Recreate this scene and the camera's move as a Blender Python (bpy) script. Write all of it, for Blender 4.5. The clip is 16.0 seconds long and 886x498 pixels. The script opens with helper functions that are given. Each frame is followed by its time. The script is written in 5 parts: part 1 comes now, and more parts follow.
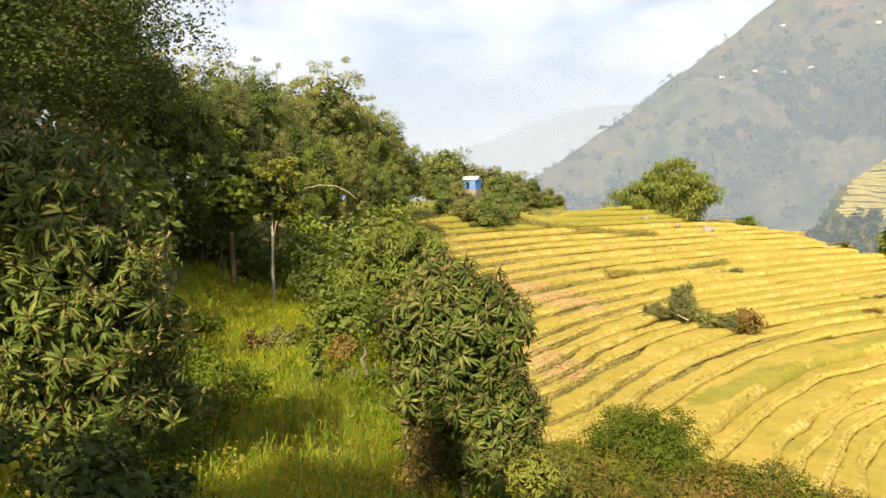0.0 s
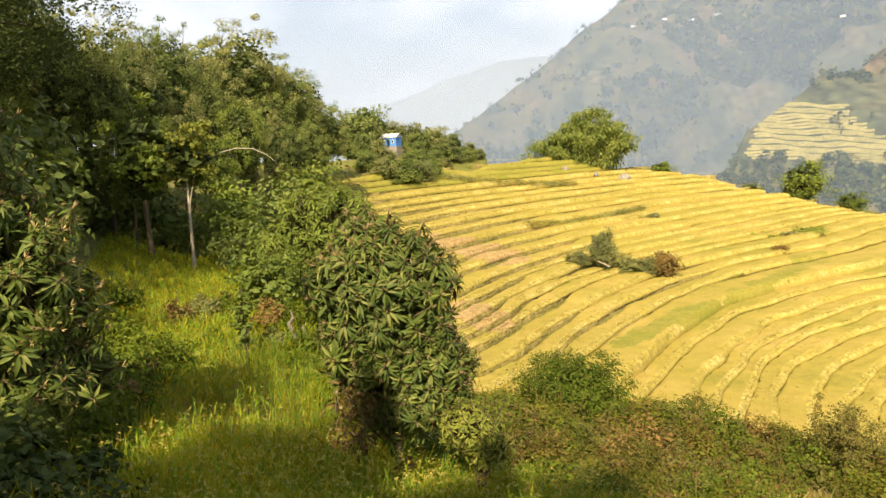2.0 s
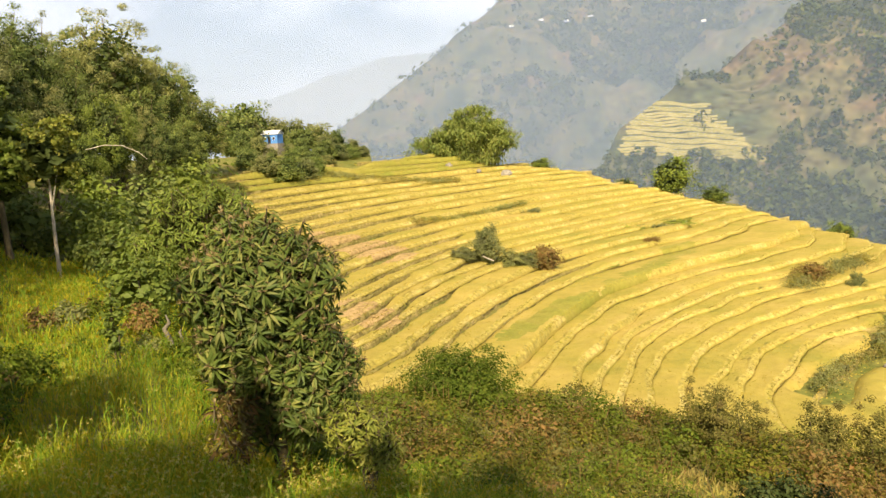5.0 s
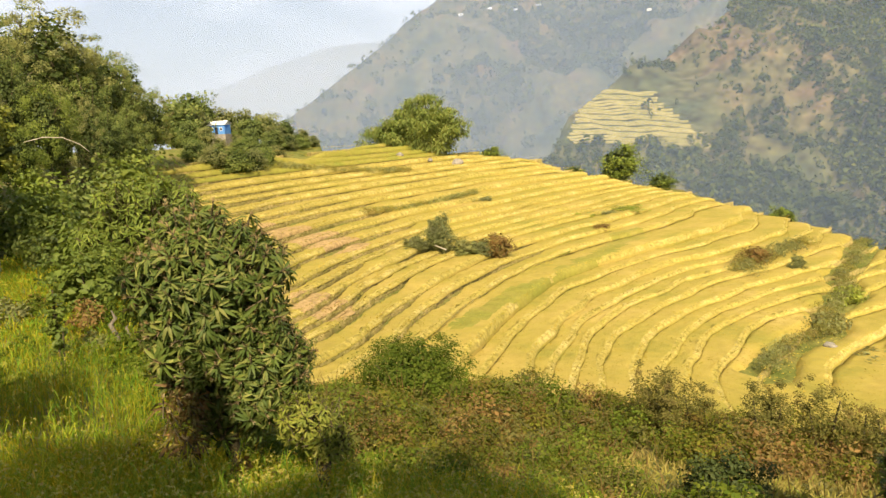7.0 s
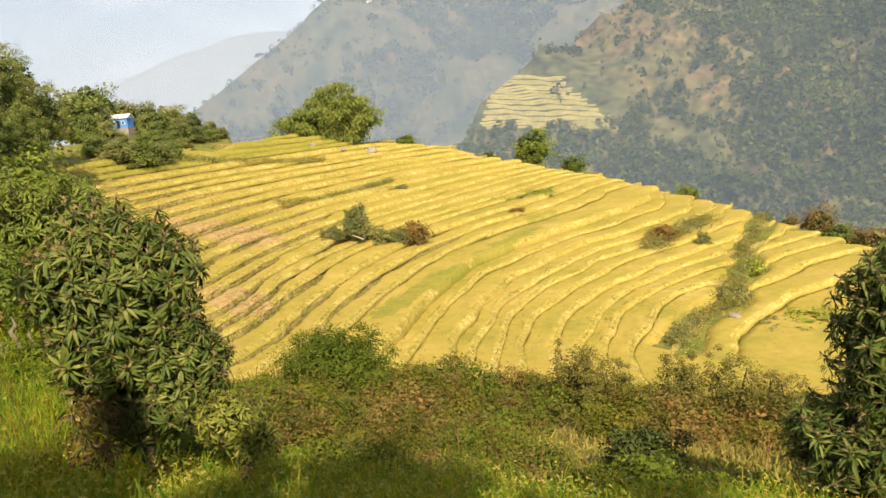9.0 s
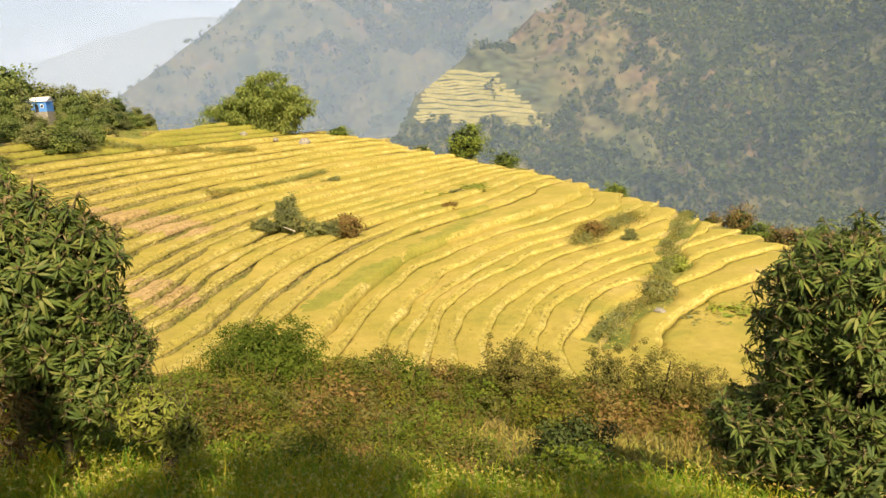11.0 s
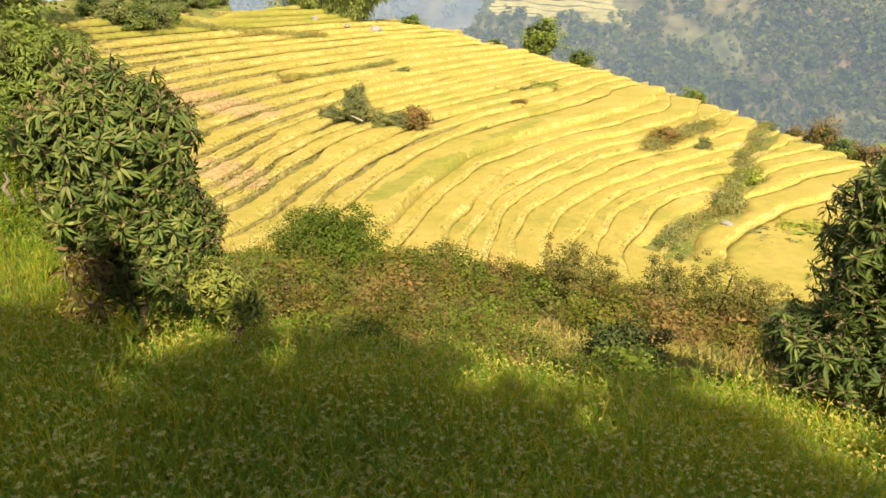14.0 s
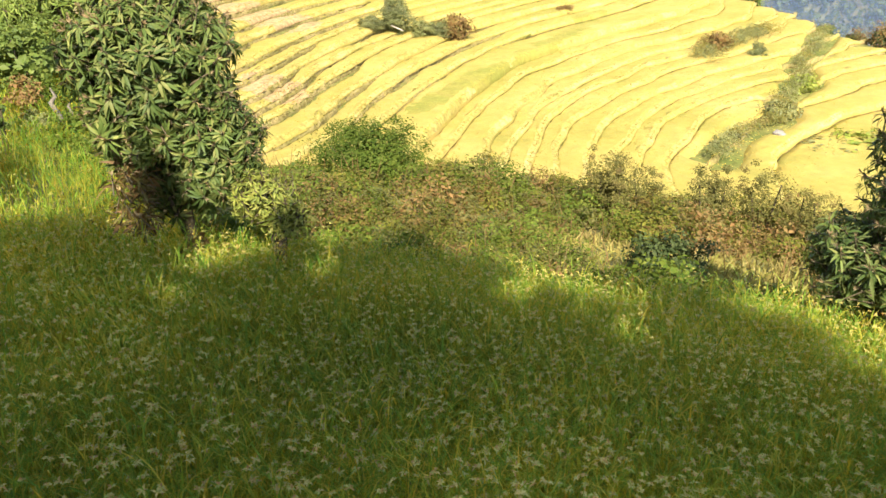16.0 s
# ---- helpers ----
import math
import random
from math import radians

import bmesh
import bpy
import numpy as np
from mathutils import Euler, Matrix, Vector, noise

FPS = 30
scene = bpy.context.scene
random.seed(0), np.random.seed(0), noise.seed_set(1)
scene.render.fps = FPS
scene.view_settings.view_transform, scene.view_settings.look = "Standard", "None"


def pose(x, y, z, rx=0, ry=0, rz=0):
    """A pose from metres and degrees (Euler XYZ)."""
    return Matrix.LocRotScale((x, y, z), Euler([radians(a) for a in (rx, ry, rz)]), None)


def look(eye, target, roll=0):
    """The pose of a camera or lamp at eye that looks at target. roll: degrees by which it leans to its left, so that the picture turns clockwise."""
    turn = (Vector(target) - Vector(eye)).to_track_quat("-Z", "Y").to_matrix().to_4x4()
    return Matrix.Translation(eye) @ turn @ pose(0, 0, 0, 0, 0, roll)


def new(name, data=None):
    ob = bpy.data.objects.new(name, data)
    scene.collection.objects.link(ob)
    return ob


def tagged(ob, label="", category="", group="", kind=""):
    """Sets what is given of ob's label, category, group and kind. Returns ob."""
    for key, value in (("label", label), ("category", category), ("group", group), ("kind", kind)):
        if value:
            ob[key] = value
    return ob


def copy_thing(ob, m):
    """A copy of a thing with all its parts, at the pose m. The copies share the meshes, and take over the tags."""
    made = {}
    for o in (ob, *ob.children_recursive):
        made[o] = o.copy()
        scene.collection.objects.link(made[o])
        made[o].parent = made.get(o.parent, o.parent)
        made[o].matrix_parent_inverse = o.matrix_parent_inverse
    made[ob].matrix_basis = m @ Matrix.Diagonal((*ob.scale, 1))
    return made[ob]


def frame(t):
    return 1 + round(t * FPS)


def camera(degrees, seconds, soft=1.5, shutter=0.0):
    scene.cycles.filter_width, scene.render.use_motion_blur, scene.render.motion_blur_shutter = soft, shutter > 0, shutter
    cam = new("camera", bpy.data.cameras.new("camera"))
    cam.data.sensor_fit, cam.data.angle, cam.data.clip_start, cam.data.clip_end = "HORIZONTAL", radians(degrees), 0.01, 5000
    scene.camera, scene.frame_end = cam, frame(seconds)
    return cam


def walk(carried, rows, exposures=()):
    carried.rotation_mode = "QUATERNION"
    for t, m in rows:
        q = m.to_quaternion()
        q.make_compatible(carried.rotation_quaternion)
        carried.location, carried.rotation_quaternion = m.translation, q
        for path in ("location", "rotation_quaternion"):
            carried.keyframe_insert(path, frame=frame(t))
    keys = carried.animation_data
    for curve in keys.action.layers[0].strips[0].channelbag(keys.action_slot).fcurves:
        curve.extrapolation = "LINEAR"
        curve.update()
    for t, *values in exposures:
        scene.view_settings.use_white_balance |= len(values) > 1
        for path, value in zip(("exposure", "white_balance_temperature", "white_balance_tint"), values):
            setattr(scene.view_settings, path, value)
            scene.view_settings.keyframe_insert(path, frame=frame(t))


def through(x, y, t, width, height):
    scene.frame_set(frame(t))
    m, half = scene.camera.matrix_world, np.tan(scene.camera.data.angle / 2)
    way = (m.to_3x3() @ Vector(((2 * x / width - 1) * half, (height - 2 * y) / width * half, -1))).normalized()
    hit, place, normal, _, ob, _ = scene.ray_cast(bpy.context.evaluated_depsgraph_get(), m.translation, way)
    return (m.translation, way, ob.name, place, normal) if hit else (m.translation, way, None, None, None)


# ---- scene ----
cam = camera(59.89, 16.0, soft=1.5)
PATH = [
    (0.0, 0.0, -0.0, -0.0, 86.0, 0.5, -0.03),
    (0.5, 0.005, 0.008, 0.001, 85.74, 1.32, -1.99),
    (1.0, 0.006, 0.017, -0.007, 84.6, 1.89, -3.3),
    (1.5, 0.008, 0.012, -0.008, 83.5, 2.04, -4.66),
    (2.0, 0.016, 0.038, -0.017, 82.68, 2.79, -5.87),
    (2.5, 0.019, 0.048, -0.016, 82.26, 3.11, -6.84),
    (3.0, 0.026, 0.077, -0.019, 82.41, 3.2, -7.8),
    (3.5, 0.035, 0.113, -0.034, 82.52, 3.37, -9.9),
    (4.0, 0.035, 0.103, -0.029, 82.38, 3.48, -11.16),
    (4.5, 0.043, 0.116, -0.032, 82.31, 3.03, -12.48),
    (5.0, 0.06, 0.159, -0.035, 82.04, 2.86, -14.44),
    (7.5, 0.081, 0.121, -0.032, 80.79, 3.4, -19.27),
    (8.0, 0.085, 0.136, -0.035, 80.61, 3.58, -21.05),
    (8.5, 0.089, 0.153, -0.038, 80.48, 4.01, -22.71),
    (9.0, 0.095, 0.167, -0.047, 79.74, 4.47, -24.46),
    (9.5, 0.102, 0.185, -0.049, 79.15, 4.71, -26.2),
    (10.0, 0.105, 0.211, -0.056, 79.67, 4.01, -27.77),
    (12.5, 0.106, 0.198, -0.084, 75.26, 1.61, -29.76),
    (13.0, 0.109, 0.192, -0.085, 73.89, 1.24, -28.28),
    (13.5, 0.1, 0.185, -0.089, 72.98, 1.16, -26.53),
    (14.0, 0.092, 0.178, -0.099, 71.47, 0.56, -23.84),
    (14.5, 0.092, 0.173, -0.102, 70.07, 0.65, -22.89),
    (15.0, 0.091, 0.167, -0.105, 67.91, 1.58, -22.48),
    (15.5, 0.105, 0.156, -0.103, 65.89, 1.58, -21.99),
    (16.0, 0.111, 0.152, -0.109, 65.09, 1.93, -20.97),
]
EXPOSURES = [(0.0, 1.06, 6500, 10), (5.0, 1.0, 6450, 10), (10.0, 0.92, 6400, 10), (12.5, 1.02, 6350, 10), (14.0, 1.26, 6100, 10), (14.5, 1.40, 5950, 11), (16.0, 1.66, 5350, 14)]
walk(cam, [(r[0], pose(*r[1:])) for r in PATH], EXPOSURES)

# ---- world, sun ----
SUN_HEADING = 196.0      # where the sun stands, degrees clockwise from +y
SUN_ELEVATION = 40.0
world = bpy.data.worlds.new("sky")
scene.world = world
world.use_nodes = True
wn, wl = world.node_tree.nodes, world.node_tree.links
wn.clear()
w_out = wn.new("ShaderNodeOutputWorld")
w_mix = wn.new("ShaderNodeMixShader")
w_sky = wn.new("ShaderNodeTexSky")
w_sky.sky_type, w_sky.sun_disc = "NISHITA", False
w_sky.sun_elevation, w_sky.sun_rotation = radians(SUN_ELEVATION), radians(SUN_HEADING)
w_sky.air_density, w_sky.dust_density = 1.0, 2.0
w_blue = wn.new("ShaderNodeBackground")
w_blue.inputs["Strength"].default_value = 0.056
w_cloud = wn.new("ShaderNodeBackground")
w_cloud.inputs["Color"].default_value = (0.95, 0.95, 1.0, 1)
w_cloud.inputs["Strength"].default_value = 0.76
w_co = wn.new("ShaderNodeTexCoord")
w_map = wn.new("ShaderNodeMapping")
w_map.inputs["Scale"].default_value = (1.0, 1.0, 2.2)
w_noise = wn.new("ShaderNodeTexNoise")
w_noise.inputs["Scale"].default_value = 2.6
w_noise.inputs["Detail"].default_value = 7.0
w_noise.inputs["Roughness"].default_value = 0.5
w_ramp = wn.new("ShaderNodeValToRGB")
w_ramp.color_ramp.elements[0].position, w_ramp.color_ramp.elements[0].color = 0.40, (0.1, 0.1, 0.1, 1)
w_ramp.color_ramp.elements[1].position, w_ramp.color_ramp.elements[1].color = 0.56, (1, 1, 1, 1)
wl.new(w_co.outputs["Generated"], w_map.inputs["Vector"])
wl.new(w_map.outputs["Vector"], w_noise.inputs["Vector"])
wl.new(w_noise.outputs["Fac"], w_ramp.inputs["Fac"])
wl.new(w_sky.outputs["Color"], w_blue.inputs["Color"])
# cloud banks over the mountains, clearer sky towards the zenith
w_xyz, w_rise, w_fac = wn.new("ShaderNodeSeparateXYZ"), wn.new("ShaderNodeMapRange"), wn.new("ShaderNodeMath")
w_rise.interpolation_type = "SMOOTHSTEP"
for key, value in (("From Min", 0.24), ("From Max", 0.7), ("To Min", 1.0), ("To Max", 0.22)):
    w_rise.inputs[key].default_value = value
w_fac.operation = "MULTIPLY"
wl.new(w_co.outputs["Generated"], w_xyz.inputs["Vector"])
wl.new(w_xyz.outputs["Z"], w_rise.inputs["Value"])
wl.new(w_ramp.outputs["Color"], w_fac.inputs[0])
wl.new(w_rise.outputs["Result"], w_fac.inputs[1])
wl.new(w_fac.outputs["Value"], w_mix.inputs["Fac"])
wl.new(w_blue.outputs["Background"], w_mix.inputs[1])
wl.new(w_cloud.outputs["Background"], w_mix.inputs[2])
wl.new(w_mix.outputs["Shader"], w_out.inputs["Surface"])

sun = new("sun", bpy.data.lights.new("sun", "SUN"))
sun.data.energy, sun.data.angle, sun.data.color = 5.0, radians(0.6), (1.0, 0.815, 0.52)
to_sun = Vector((math.sin(radians(SUN_HEADING)) * math.cos(radians(SUN_ELEVATION)),
                 math.cos(radians(SUN_HEADING)) * math.cos(radians(SUN_ELEVATION)), math.sin(radians(SUN_ELEVATION))))
sun.matrix_world = look(to_sun * 50, (0, 0, 0))


# ---- materials ----
def material(name):
    m = bpy.data.materials.new(name)
    m.use_nodes = True
    return m, m.node_tree.nodes, m.node_tree.links, m.node_tree.nodes["Principled BSDF"]


def noise_node(n, l, scale, detail=4.0, rough=0.55, stretch=(1, 1, 1)):
    co, mp, no = n.new("ShaderNodeTexCoord"), n.new("ShaderNodeMapping"), n.new("ShaderNodeTexNoise")
    mp.inputs["Scale"].default_value = stretch
    no.inputs["Scale"].default_value, no.inputs["Detail"].default_value, no.inputs["Roughness"].default_value = scale, detail, rough
    l.new(co.outputs["Object"], mp.inputs["Vector"])
    l.new(mp.outputs["Vector"], no.inputs["Vector"])
    return no


def ramp_node(n, l, fac, stops):
    r = n.new("ShaderNodeValToRGB")
    e = r.color_ramp.elements
    while len(e) < len(stops):
        e.new(0.5)
    for s, (p, c) in zip(e, stops):
        s.position, s.color = p, (*c, 1)
    l.new(fac, r.inputs["Fac"])
    return r


def mix_colour(n, l, fac, a, b, mode="MIX"):
    m = n.new("ShaderNodeMix")
    m.data_type, m.blend_type = "RGBA", mode
    if isinstance(fac, float):
        m.inputs[0].default_value = fac
    else:
        l.new(fac, m.inputs[0])
    for k, v in ((6, a), (7, b)):
        if isinstance(v, tuple):
            m.inputs[k].default_value = (*v, 1)
        else:
            l.new(v, m.inputs[k])
    return m.outputs[2]


def leaf_material(name, colours, rough=0.45, through=0.3, blotch=None, patch_scale=0.6, gloss=0.15, glow=(1.45, 1.35, 0.5)):
    """Leaves: a colour for every leaf, larger patches of tone, and light that shines through."""
    m, n, l, p = material(name)
    geo = n.new("ShaderNodeNewGeometry")
    k = len(colours)
    r = ramp_node(n, l, geo.outputs["Random Per Island"], [(i / max(1, k - 1), c) for i, c in enumerate(colours)])
    no = noise_node(n, l, patch_scale, 3.0)
    tone = ramp_node(n, l, no.outputs["Fac"], [(0.3, (0.62, 0.66, 0.6)), (0.7, (1.25, 1.2, 1.1))])
    col = mix_colour(n, l, 1.0, r.outputs["Color"], tone.outputs["Color"], "MULTIPLY")
    info = n.new("ShaderNodeObjectInfo")
    each = ramp_node(n, l, info.outputs["Random"], [(0.0, (0.72, 0.78, 0.8)), (0.5, (1.0, 1.0, 1.0)), (1.0, (1.16, 1.18, 1.05))])
    col = mix_colour(n, l, 1.0, col, each.outputs["Color"], "MULTIPLY")
    if blotch:
        no2 = noise_node(n, l, patch_scale * 2.3, 2.0)
        f = ramp_node(n, l, no2.outputs["Fac"], [(0.52, (0, 0, 0)), (0.68, (0.8, 0.8, 0.8))])
        col = mix_colour(n, l, f.outputs["Color"], col, blotch)
    l.new(col, p.inputs["Base Color"])
    p.inputs["Roughness"].default_value = rough
    p.inputs["Specular IOR Level"].default_value = gloss
    tr, mx, out = n.new("ShaderNodeBsdfTranslucent"), n.new("ShaderNodeMixShader"), n["Material Output"]
    l.new(mix_colour(n, l, 1.0, col, glow, "MULTIPLY"), tr.inputs["Color"])
    mx.inputs["Fac"].default_value = through
    l.new(p.outputs["BSDF"], mx.inputs[1])
    l.new(tr.outputs["BSDF"], mx.inputs[2])
    l.new(mx.outputs["Shader"], out.inputs["Surface"])
    return m


def rough_material(name, stops, scale, rough=0.9, bump=0.4, bump_scale=12.0, stretch=(1, 1, 1), fine=0.35):
    """Bark, soil, stone, plaster: two scales of tone and a fine relief."""
    m, n, l, p = material(name)
    no = noise_node(n, l, scale, 5.0, 0.6, stretch)
    r = ramp_node(n, l, no.outputs["Fac"], stops)
    no2 = noise_node(n, l, scale * 9, 4.0, 0.6, stretch)
    f = ramp_node(n, l, no2.outputs["Fac"], [(0.3, (1 - fine,) * 3), (0.7, (1 + fine,) * 3)])
    l.new(mix_colour(n, l, 1.0, r.outputs["Color"], f.outputs["Color"], "MULTIPLY"), p.inputs["Base Color"])
    p.inputs["Roughness"].default_value = rough
    p.inputs["Specular IOR Level"].default_value = 0.1
    b, no3 = n.new("ShaderNodeBump"), noise_node(n, l, bump_scale, 5.0, 0.65, stretch)
    b.inputs["Strength"].default_value, b.inputs["Distance"].default_value = bump, 0.05
    l.new(no3.outputs["Fac"], b.inputs["Height"])
    l.new(b.outputs["Normal"], p.inputs["Normal"])
    return m


M_GROUND = rough_material("ground", [(0.3, (0.10, 0.12, 0.025)), (0.5, (0.16, 0.16, 0.04)), (0.7, (0.20, 0.15, 0.06))], 0.35, bump=0.8, bump_scale=3.0)
M_BANK = rough_material("terrace_bank", [(0.3, (0.19, 0.17, 0.05)), (0.5, (0.27, 0.22, 0.075)), (0.62, (0.33, 0.26, 0.10)), (0.78, (0.21, 0.22, 0.05))], 0.35, bump=0.8, bump_scale=6.0)
M_RICE = leaf_material("ripe_rice", [(0.32, 0.24, 0.045), (0.36, 0.27, 0.055), (0.30, 0.25, 0.045), (0.40, 0.31, 0.08)], 0.75, 0.18, (0.32, 0.32, 0.05), 0.12)
M_RICE_TOP = rough_material("rice_canopy", [(0.3, (0.24, 0.22, 0.042)), (0.42, (0.31, 0.257, 0.051)), (0.58, (0.362, 0.282, 0.066)), (0.75, (0.415, 0.32, 0.097))], 0.16, 0.85, 0.7, 22.0, (1, 1, 1), 0.10)
M_RICE_GREEN = rough_material("green_rice", [(0.3, (0.205, 0.21, 0.036)), (0.5, (0.25, 0.23, 0.042)), (0.7, (0.30, 0.25, 0.06))], 0.3, 0.85, 0.7, 22.0, (1, 1, 1), 0.14)
M_STRAW_LIT = rough_material("sunlit_straw", [(0.35, (0.32, 0.265, 0.06)), (0.5, (0.36, 0.295, 0.075)), (0.68, (0.43, 0.355, 0.12))], 0.35, 0.9, 1.0, 16.0)
M_DRY_RICE = rough_material("dry_rice", [(0.3, (0.32, 0.225, 0.09)), (0.6, (0.40, 0.28, 0.13))], 0.3, 0.9, 1.0, 14.0)
M_BANK_GRASS = leaf_material("bank_grass", [(0.21, 0.18, 0.045), (0.28, 0.23, 0.065), (0.22, 0.23, 0.04), (0.34, 0.27, 0.10)], 0.7, 0.25, (0.22, 0.17, 0.06), 0.3)
M_MILLET = leaf_material("millet_leaf", [(0.106, 0.232, 0.03), (0.15, 0.287, 0.033), (0.25, 0.335, 0.037), (0.385, 0.375, 0.05)], 0.6, 0.5, None, 0.5, 0.05, (2.45, 1.25, 0.2))
M_HEAD = leaf_material("millet_seed_head", [(0.38, 0.31, 0.08), (0.44, 0.36, 0.11), (0.38, 0.21, 0.065), (0.29, 0.33, 0.08), (0.46, 0.38, 0.13)], 0.8, 0.15)
M_LOQUAT = leaf_material("large_leaf", [(0.06, 0.09, 0.022), (0.095, 0.135, 0.032), (0.14, 0.172, 0.042), (0.215, 0.22, 0.068)], 0.5, 0.28, None, 1.2, 0.14)
M_BUD = leaf_material("new_shoot", [(0.27, 0.19, 0.10), (0.36, 0.28, 0.16), (0.22, 0.14, 0.07)], 0.7, 0.2)
M_LEAF_DARK = leaf_material("dark_foliage", [(0.105, 0.15, 0.042), (0.16, 0.20, 0.06), (0.225, 0.25, 0.08)], 0.5, 0.3, None, 0.35)
# darkest leaves; also puts shade into crown hearts and shaded bushes
M_LEAF_DARK_SHADED = leaf_material("dark_shaded_foliage", [(0.038, 0.055, 0.016), (0.056, 0.077, 0.021), (0.08, 0.10, 0.03)], 0.6, 0.2, None, 0.8)
M_LEAF_OLIVE = leaf_material("olive_foliage", [(0.165, 0.18, 0.07), (0.22, 0.23, 0.09), (0.28, 0.275, 0.12)], 0.55, 0.28, (0.12, 0.125, 0.06), 0.35)
M_LEAF_GREEN = leaf_material("green_foliage", [(0.11, 0.155, 0.03), (0.16, 0.205, 0.04), (0.215, 0.25, 0.055)], 0.5, 0.28, None, 0.5)
M_LEAF_LIME = leaf_material("lime_foliage", [(0.18, 0.225, 0.035), (0.24, 0.27, 0.045), (0.30, 0.30, 0.07)], 0.5, 0.3, None, 0.8)
M_LEAF_YOUNG = leaf_material("yellow_green_foliage", [(0.13, 0.165, 0.03), (0.19, 0.215, 0.04), (0.27, 0.265, 0.06)], 0.5, 0.3, None, 0.8)
M_LEAF_RED = leaf_material("rusty_foliage", [(0.165, 0.095, 0.04), (0.20, 0.125, 0.05), (0.145, 0.13, 0.04)], 0.6, 0.25, None, 0.9)
M_SCRUB = leaf_material("scrub_foliage", [(0.10, 0.125, 0.017), (0.145, 0.165, 0.022), (0.195, 0.19, 0.03), (0.20, 0.145, 0.042)], 0.6, 0.36, (0.17, 0.105, 0.035), 0.6, 0.06)
M_SCRUB_OLIVE = leaf_material("olive_scrub", [(0.115, 0.115, 0.034), (0.16, 0.15, 0.042), (0.205, 0.18, 0.06)], 0.6, 0.3, (0.16, 0.115, 0.045), 0.6, 0.06)
M_SCRUB_GREEN = leaf_material("leafy_scrub", [(0.08, 0.12, 0.016), (0.12, 0.16, 0.02), (0.17, 0.195, 0.033)], 0.55, 0.32, None, 0.6, 0.06)
M_BAMBOO = leaf_material("bamboo_foliage", [(0.12, 0.17, 0.045), (0.17, 0.21, 0.055), (0.235, 0.25, 0.08)], 0.5, 0.3, None, 0.5)
M_CULM = rough_material("bamboo_culm", [(0.3, (0.16, 0.17, 0.04)), (0.7, (0.25, 0.24, 0.07))], 2.0, 0.5, 0.1)
M_BARK = rough_material("bark", [(0.3, (0.065, 0.055, 0.03)), (0.7, (0.13, 0.105, 0.06))], 4.0, 0.9, 0.6, 30.0, (1, 1, 0.25))
M_BARK_PALE = rough_material("pale_bark", [(0.3, (0.30, 0.26, 0.20)), (0.7, (0.48, 0.43, 0.35))], 4.0, 0.85, 0.4, 30.0, (1, 1, 0.25))
M_BARK_GREY = rough_material("grey_bark", [(0.3, (0.11, 0.095, 0.07)), (0.7, (0.25, 0.22, 0.17))], 6.0, 0.85, 0.4, 30.0, (1, 1, 0.25))
M_STONE = rough_material("stone", [(0.3, (0.16, 0.15, 0.13)), (0.7, (0.32, 0.29, 0.25))], 1.5, 0.85, 0.5, 14.0)
M_MOUNTAIN = rough_material("mountain_slope", [(0.36, (0.045, 0.053, 0.024)), (0.47, (0.078, 0.076, 0.032)), (0.57, (0.105, 0.09, 0.039)), (0.68, (0.122, 0.084, 0.045))], 0.013, 0.95, 0.45, 0.25, (1, 1, 1), 0.6)
M_FAR_WOOD = leaf_material("far_wood", [(0.045, 0.06, 0.016), (0.07, 0.086, 0.02), (0.096, 0.11, 0.026), (0.145, 0.143, 0.037)], 0.9, 0.1, None, 0.02, 0.05)
M_FAR_FIELD = rough_material("far_field", [(0.3, (0.19, 0.175, 0.06)), (0.7, (0.28, 0.24, 0.09))], 0.08, 0.9, 0.3, 0.5)
M_WHITE = rough_material("white_paint", [(0.3, (0.68, 0.68, 0.66)), (0.7, (0.80, 0.80, 0.78))], 1.2, 0.6, 0.05, 20.0, (1, 1, 1), 0.06)
M_BLUE = rough_material("blue_paint", [(0.3, (0.07, 0.19, 0.50)), (0.7, (0.10, 0.25, 0.58))], 1.2, 0.55, 0.05, 20.0, (1, 1, 1), 0.1)
M_ROOF = rough_material("sheet_roof", [(0.3, (0.62, 0.64, 0.66)), (0.7, (0.75, 0.76, 0.78))], 1.0, 0.4, 0.1, 10.0, (1, 1, 1), 0.08)
M_DARK = rough_material("dark_opening", [(0.3, (0.03, 0.03, 0.035)), (0.7, (0.05, 0.05, 0.05))], 2.0, 0.4)


